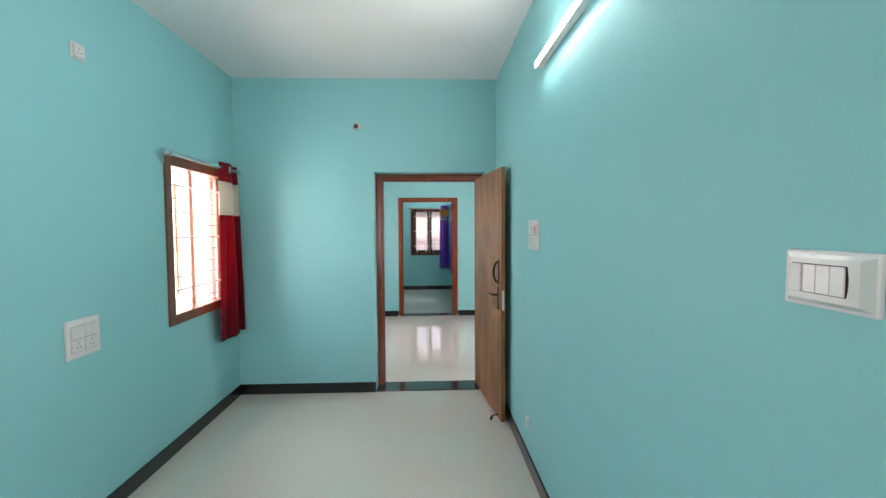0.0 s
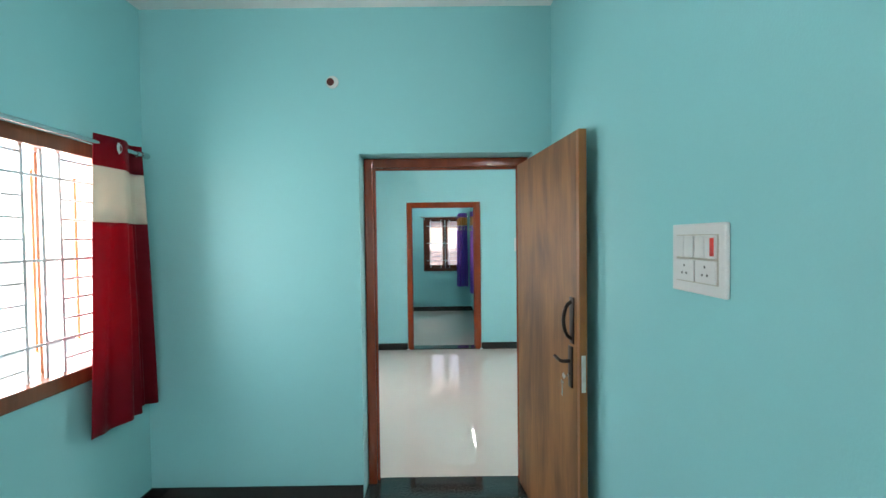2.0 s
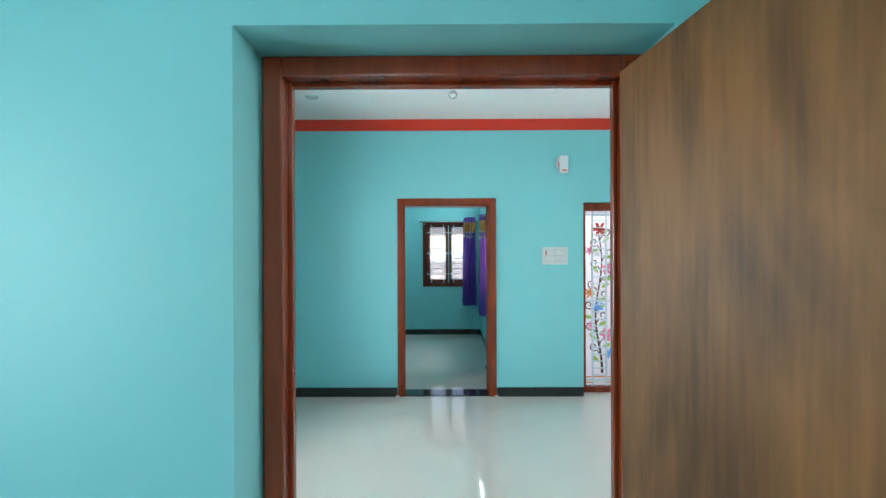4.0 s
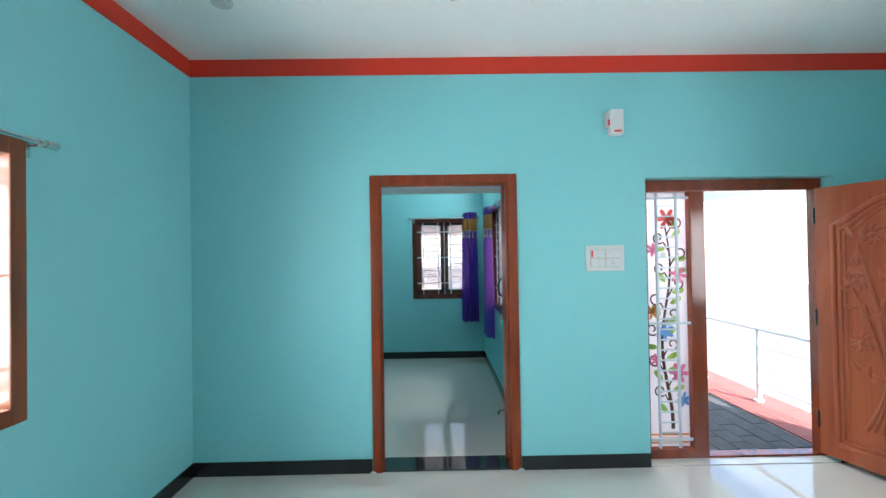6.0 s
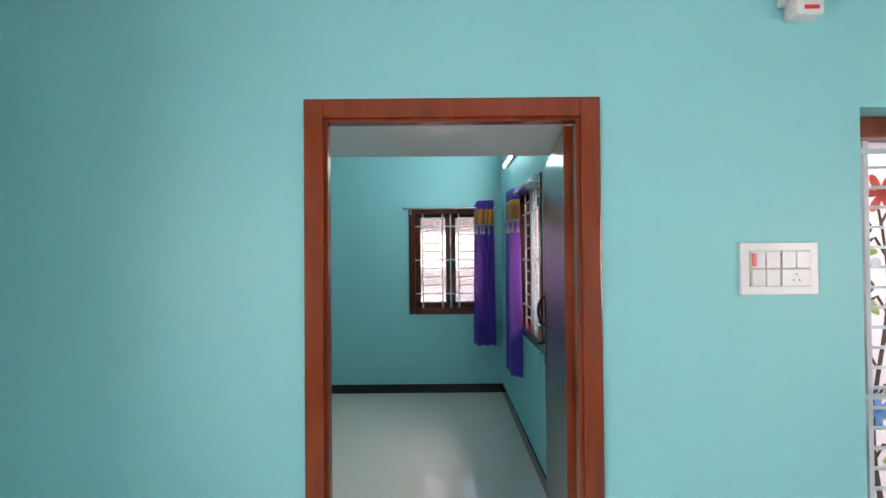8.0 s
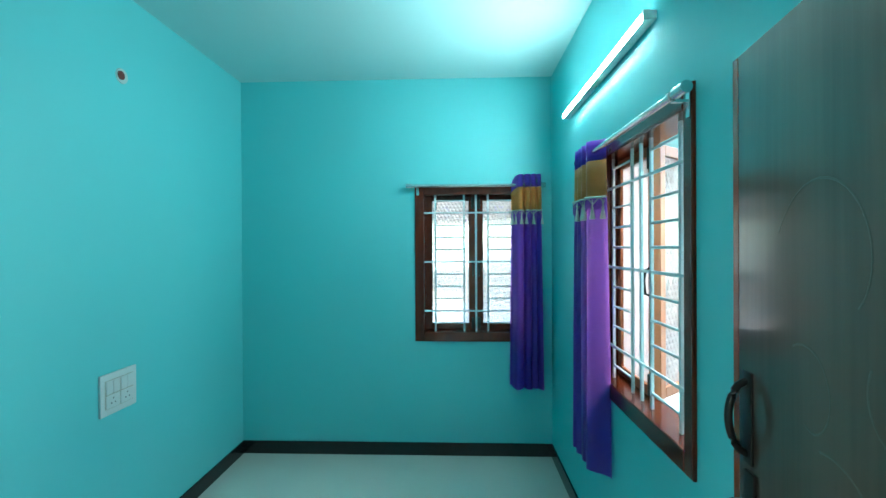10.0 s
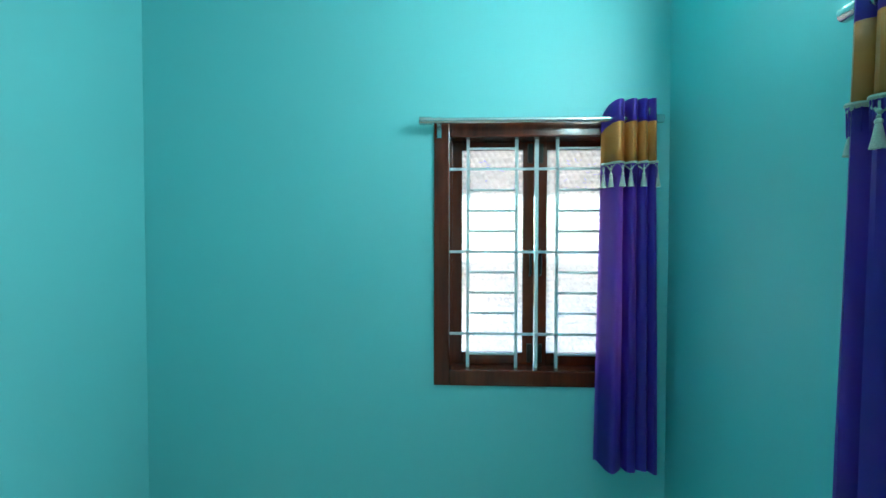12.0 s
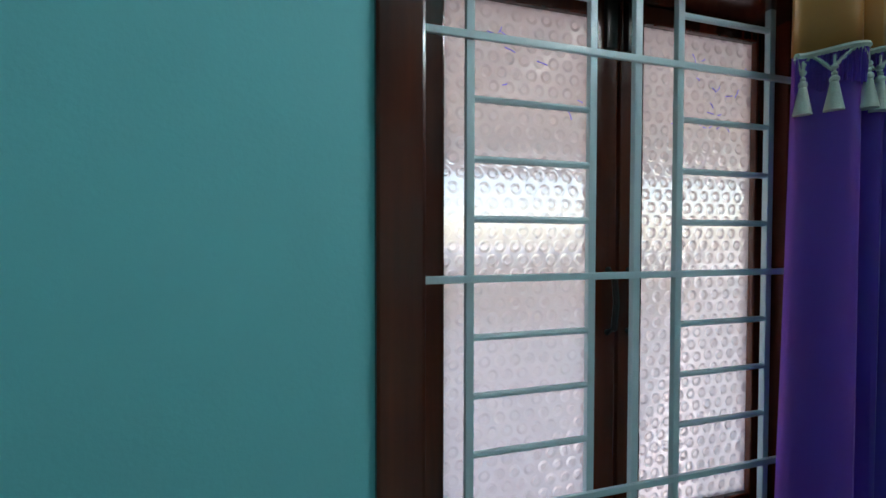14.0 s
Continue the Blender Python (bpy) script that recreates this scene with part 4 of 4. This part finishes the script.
bx(bm, 0.016, 0.027, -0.05, -0.028, 0.07, 0.11, 0.002)
part("toggle", bm, NEONRED, mcb, "red toggle")


def conduit(m, label):
    t = thing("conduit_hole", m, label, "conduit")
    bm = bmesh.new()
    bmesh.ops.create_cone(bm, segments=24, radius1=0.038, radius2=0.036, depth=0.006, cap_ends=True, matrix=Matrix.Translation((0.006, -0.003, 0)) @ Euler((radians(90), 0, 0)).to_matrix().to_4x4())
    part("ring", bm, PLASTIC2, t)
    bm = bmesh.new()
    bmesh.ops.create_cone(bm, segments=20, radius1=0.022, radius2=0.022, depth=0.008, cap_ends=True, matrix=Matrix.Translation((-0.004, -0.006, 0)) @ Euler((radians(90), 0, 0)).to_matrix().to_4x4())
    part("plug", bm, HOLE, t, "dark red conduit mouth")


conduit(pose(0.306, YA, 2.512), "white conduit ring with dark hole on the wall")
conduit(pose(XC0, 11.41, 2.465, 0, 0, 90), "white conduit ring with dark hole on the wall")


def tube_light(m, label, glow):
    t = thing("tube_light", m, label, "tube light", "tube lights")
    bm = bmesh.new()
    bx(bm, 0, 1.20, -0.042, 0.0, -0.0160, 0.0160, 0.003)
    part("batten", bm, PLASTIC, t)
    bm = bmesh.new()
    n = 20
    rows = []
    for xx in (0.012, 1.188):
        rows.append([bm.verts.new((xx, -0.0125 - 0.034 * math.cos(a), 0.034 * math.sin(a))) for a in [radians(-25 + 50 * i / n) for i in range(n + 1)]])
    for i in range(n):
        bm.faces.new((rows[0][i], rows[0][i + 1], rows[1][i + 1], rows[1][i]))
    part("tube", bm, glow, t, "glowing white tube", smooth=True)
    for a in (0.0, 1.188):
        bm = bmesh.new()
        bx(bm, a, a + 0.012, -0.049, -0.02, -0.018, 0.018, 0.003)
        part("end_cap", bm, PLASTIC, t)


tube_light(pose(XA1, 4.118, 2.475, 0, 0, -90), "lit white tube light batten high on the wall", TUBE)
tube_light(pose(XC1, 12.068, 2.420, 0, 0, -90), "lit white tube light batten high on the wall", TUBE_BRIGHT)


def downlight(x, y):
    t = thing("ceiling_spot", pose(x, y, CB), "round grey recessed ceiling fitting, unlit", "ceiling light", "ceiling spots")
    bm = bmesh.new()
    bmesh.ops.create_cone(bm, segments=28, radius1=0.055, radius2=0.06, depth=0.012, cap_ends=True, matrix=Matrix.Translation((0, 0, -0.006)))
    part("rim", bm, PLASTIC2, t)
    bm = bmesh.new()
    bmesh.ops.create_cone(bm, segments=24, radius1=0.038, radius2=0.04, depth=0.004, cap_ends=True, matrix=Matrix.Translation((0, 0, -0.0135)))
    part("lens", bm, GREYP, t)


downlight(-0.235, 8.60)
downlight(3.60, 8.58)
hk = thing("fan_hook", pose(1.035, 8.50, CB), "white steel fan hook in the ceiling", "hook")
bm = bmesh.new()
sweep(bm, [(0.032 * math.sin(a), 0, -0.03 - 0.032 * math.cos(a)) for a in [-2.6 + 5.2 * i / 20 for i in range(21)]], 0.005, 8)
part("hook", bm, PLASTIC2, hk, smooth=True)
bm = bmesh.new()
cyl(bm, (0, 0, -0.02), (0, 0, 0.0), 0.02, 16)
part("boss", bm, PLASTIC2, hk)

# ---------------- outside ----------------
one_box("ground", (-400, 400, -400, 400, -3.5, -3.3), EARTH, "dry sandy ground around the house", "ground")
one_box("house_base", (XB0 - 0.2, XB1 + 0.2, YA0 - 0.2, YC + 0.2, -3.3, -0.31), OUTWHITE, "lower storey of the house, white render", "house")
BZ = -0.05
balc = thing("balcony_floor", pose(0, 0, 0), "balcony floor of charcoal pavers with pink border", "floor", "", "structure")


def slab(name, pts, z0, z1, material, parent):
    bm = bmesh.new()
    lo = [bm.verts.new((x, y, z0)) for x, y in pts]
    hi = [bm.verts.new((x, y, z1)) for x, y in pts]
    bm.faces.new(lo[::-1])
    bm.faces.new(hi)
    for i in range(len(pts)):
        j = (i + 1) % len(pts)
        bm.faces.new((lo[i], lo[j], hi[j], hi[i]))
    return part(name, bm, material, parent)


RC = Vector((3.51, 12.96))
RA, RB = Vector((4.24, 9.53)), Vector((4.17, 12.96))
rdir = (RB - RA).normalized()
rin = Vector((-rdir.y, rdir.x)) * -1
if rin.x > 0:
    rin = -rin
XO = XC1 + 0.202
slab("paving", [(XO, YC0 + 0.002), tuple(RA + rin * 0.30), tuple(RB + rin * 0.30), (XO, 13.05)], -0.30, BZ - 0.018, GREYP, balc)
slab("border", [tuple(RA + rin * 0.299), tuple(RA - rin * 0.25), tuple(RB - rin * 0.25), tuple(RB + rin * 0.299)], -0.30, BZ - 0.010, GREYP, balc)
rail = thing("balcony_railing", pose(0, 0, BZ), "polished steel balcony railing with three rails", "railing")
for py in (9.75, 10.63, 11.51, 12.39, 12.96, None):
    p = RC if py is None else RA + (RB - RA) * ((py - RA.y) / (RB.y - RA.y))
    bm = bmesh.new()
    cyl(bm, (p.x, p.y, 0.01), (p.x, p.y, 0.755), 0.021, 14)
    cyl(bm, (p.x, p.y, 0.01), (p.x, p.y, 0.03), 0.045, 18)
    for z in (0.05, 0.08, 0.11):
        cyl(bm, (p.x, p.y, z), (p.x, p.y, z + 0.012), 0.03, 14)
    part("post", bm, RAILSTEEL, rail, smooth=True)
for z, r in ((0.763, 0.024), (0.585, 0.009), (0.39, 0.009), (0.20, 0.009)):
    bm = bmesh.new()
    cyl(bm, (RA.x, RA.y, z), (RB.x, RB.y, z), r, 12)
    part("rail", bm, RAILSTEEL, rail, smooth=True)
    bm = bmesh.new()
    cyl(bm, (RB.x, RB.y, z), (RC.x, RC.y, z), r, 12)
    part("rail", bm, RAILSTEEL, rail, smooth=True)
bm = bmesh.new()
ball(bm, (RC.x, RC.y, 0.815), 0.04, 1, 1, 1, 16)
part("finial", bm, RAILSTEEL, rail, smooth=True)
one_box("porch_roof", (XO, 2.22, YC0 + 0.002, 13.0, 2.36, 2.44), WHITE, "white painted sunshade slab over the balcony window", "roof")
one_box("porch_canopy", (XO, 5.60, 12.30, 17.0, 2.36, 2.46), PALETEAL, "pale teal painted flat canopy over the far balcony end", "roof")
one_box("porch_wall", (3.70, 4.9, 13.62, 13.82, -3.3, 2.70), TEAL, "teal painted porch wall beyond the balcony", "wall")
one_box("porch_pillar", (3.95, 4.9, 13.40, 13.615, -3.3, 2.06), LAVENDER, "grey-lavender painted wall block by the balcony", "wall")


one_box("window_hood_fascia", (-0.30, 2.60, YC + 1.11, YC + 1.195, 1.845, 1.998), LAVENDER, "grey painted downstand at the sunshade edge", "sunshade")
one_box("window_hood", (-0.30, 2.60, YC + 0.202, YC + 1.20, 2.0, 2.08), OUTWHITE, "concrete sunshade slab above the bedroom window", "sunshade")

one_box("porch_post", (3.84, 3.94, 13.40, 13.615, -3.3, 2.06), mat("yellow_paint", (0.55, 0.36, 0.13), rough=0.5), "ochre painted porch post beside the railing", "post")


def neighbour(name, x0, x1, y0, y1, h, label):
    nb = thing(name, pose(x0, y0, -3.3), label, "house")
    bm = bmesh.new()
    bx(bm, 0, x1 - x0, 0, y1 - y0, 0, h)
    part("wall", bm, OUTWHITE, nb)
    bm = bmesh.new()
    bx(bm, -0.15, x1 - x0 + 0.15, -0.15, y1 - y0 + 0.15, h, h + 0.12, 0.01)
    part("roof", bm, OUTWHITE, nb)


neighbour("neighbour_house", -12, -6.0, -2, 16, 3.2, "white rendered low neighbouring house")
neighbour("neighbour_house", 9.5, 17, 4, 24, 3.9, "white rendered low neighbouring house")
BEIGE = mat("beige_render", (0.38, 0.27, 0.18), rough=0.85, var=0.12, scale=1.5, bump=0.2)
PALEROSE = mat("pale_rose_render", (0.62, 0.56, 0.58), rough=0.85, var=0.08, scale=1.2, bump=0.2)
nb = thing("neighbour_house", pose(-4, 16.2, -3.3), "pale rose neighbouring house with a beige upper storey", "house")
for nm, z0, z1, y0, m_ in (("wall", 0.0, 3.95, 0.0, PALEROSE), ("upper_wall", 3.952, 4.55, 0.06, BEIGE), ("roof", 4.552, 4.68, -0.25, OUTWHITE)):
    bm = bmesh.new()
    bx(bm, 0, 9.0, y0, 6.0, z0, z1, 0.01)
    part(nm, bm, m_, nb)

# pavers and border tiles of the balcony
def paver_mesh(name, a, b, material):
    bm = bmesh.new()
    bx(bm, -a / 2, a / 2, -b / 2, b / 2, -0.012, 0.0, 0.003)
    me = bpy.data.meshes.new(name)
    bm.to_mesh(me)
    bm.free()
    me.materials.append(material)
    return me


PAVE = paver_mesh("paver", 0.232, 0.152, DARKTILE)
TILE = paver_mesh("border_tile", 0.27, 0.27, PINKTILE)
prnd = random.Random(21)
yaw = math.degrees(math.atan2(rdir.y, rdir.x))
for i in range(-8, 18):
    for j in range(0, 30):
        q = RA + rin * (0.385 + j * 0.158) + rdir * ((i + 0.5 * (j % 2)) * 0.238)
        if XO + 0.12 < q.x and YC0 + 0.12 < q.y < 12.9:
            ob = new("paver", PAVE)
            ob.matrix_basis = pose(q.x, q.y, BZ - 0.004 + prnd.uniform(-0.002, 0.002), 0, 0, yaw + prnd.uniform(-0.5, 0.5))
            ob.parent = balc
for i in range(0, 14):
    for j in range(0, 2):
        q = RA + rin * (0.16 - j * 0.275) + rdir * (0.15 + i * 0.275)
        if q.y < 12.95:
            ob = new("border_tile", TILE)
            ob.matrix_basis = pose(q.x, q.y, BZ + 0.006, 0, 0, yaw)
            ob.parent = balc
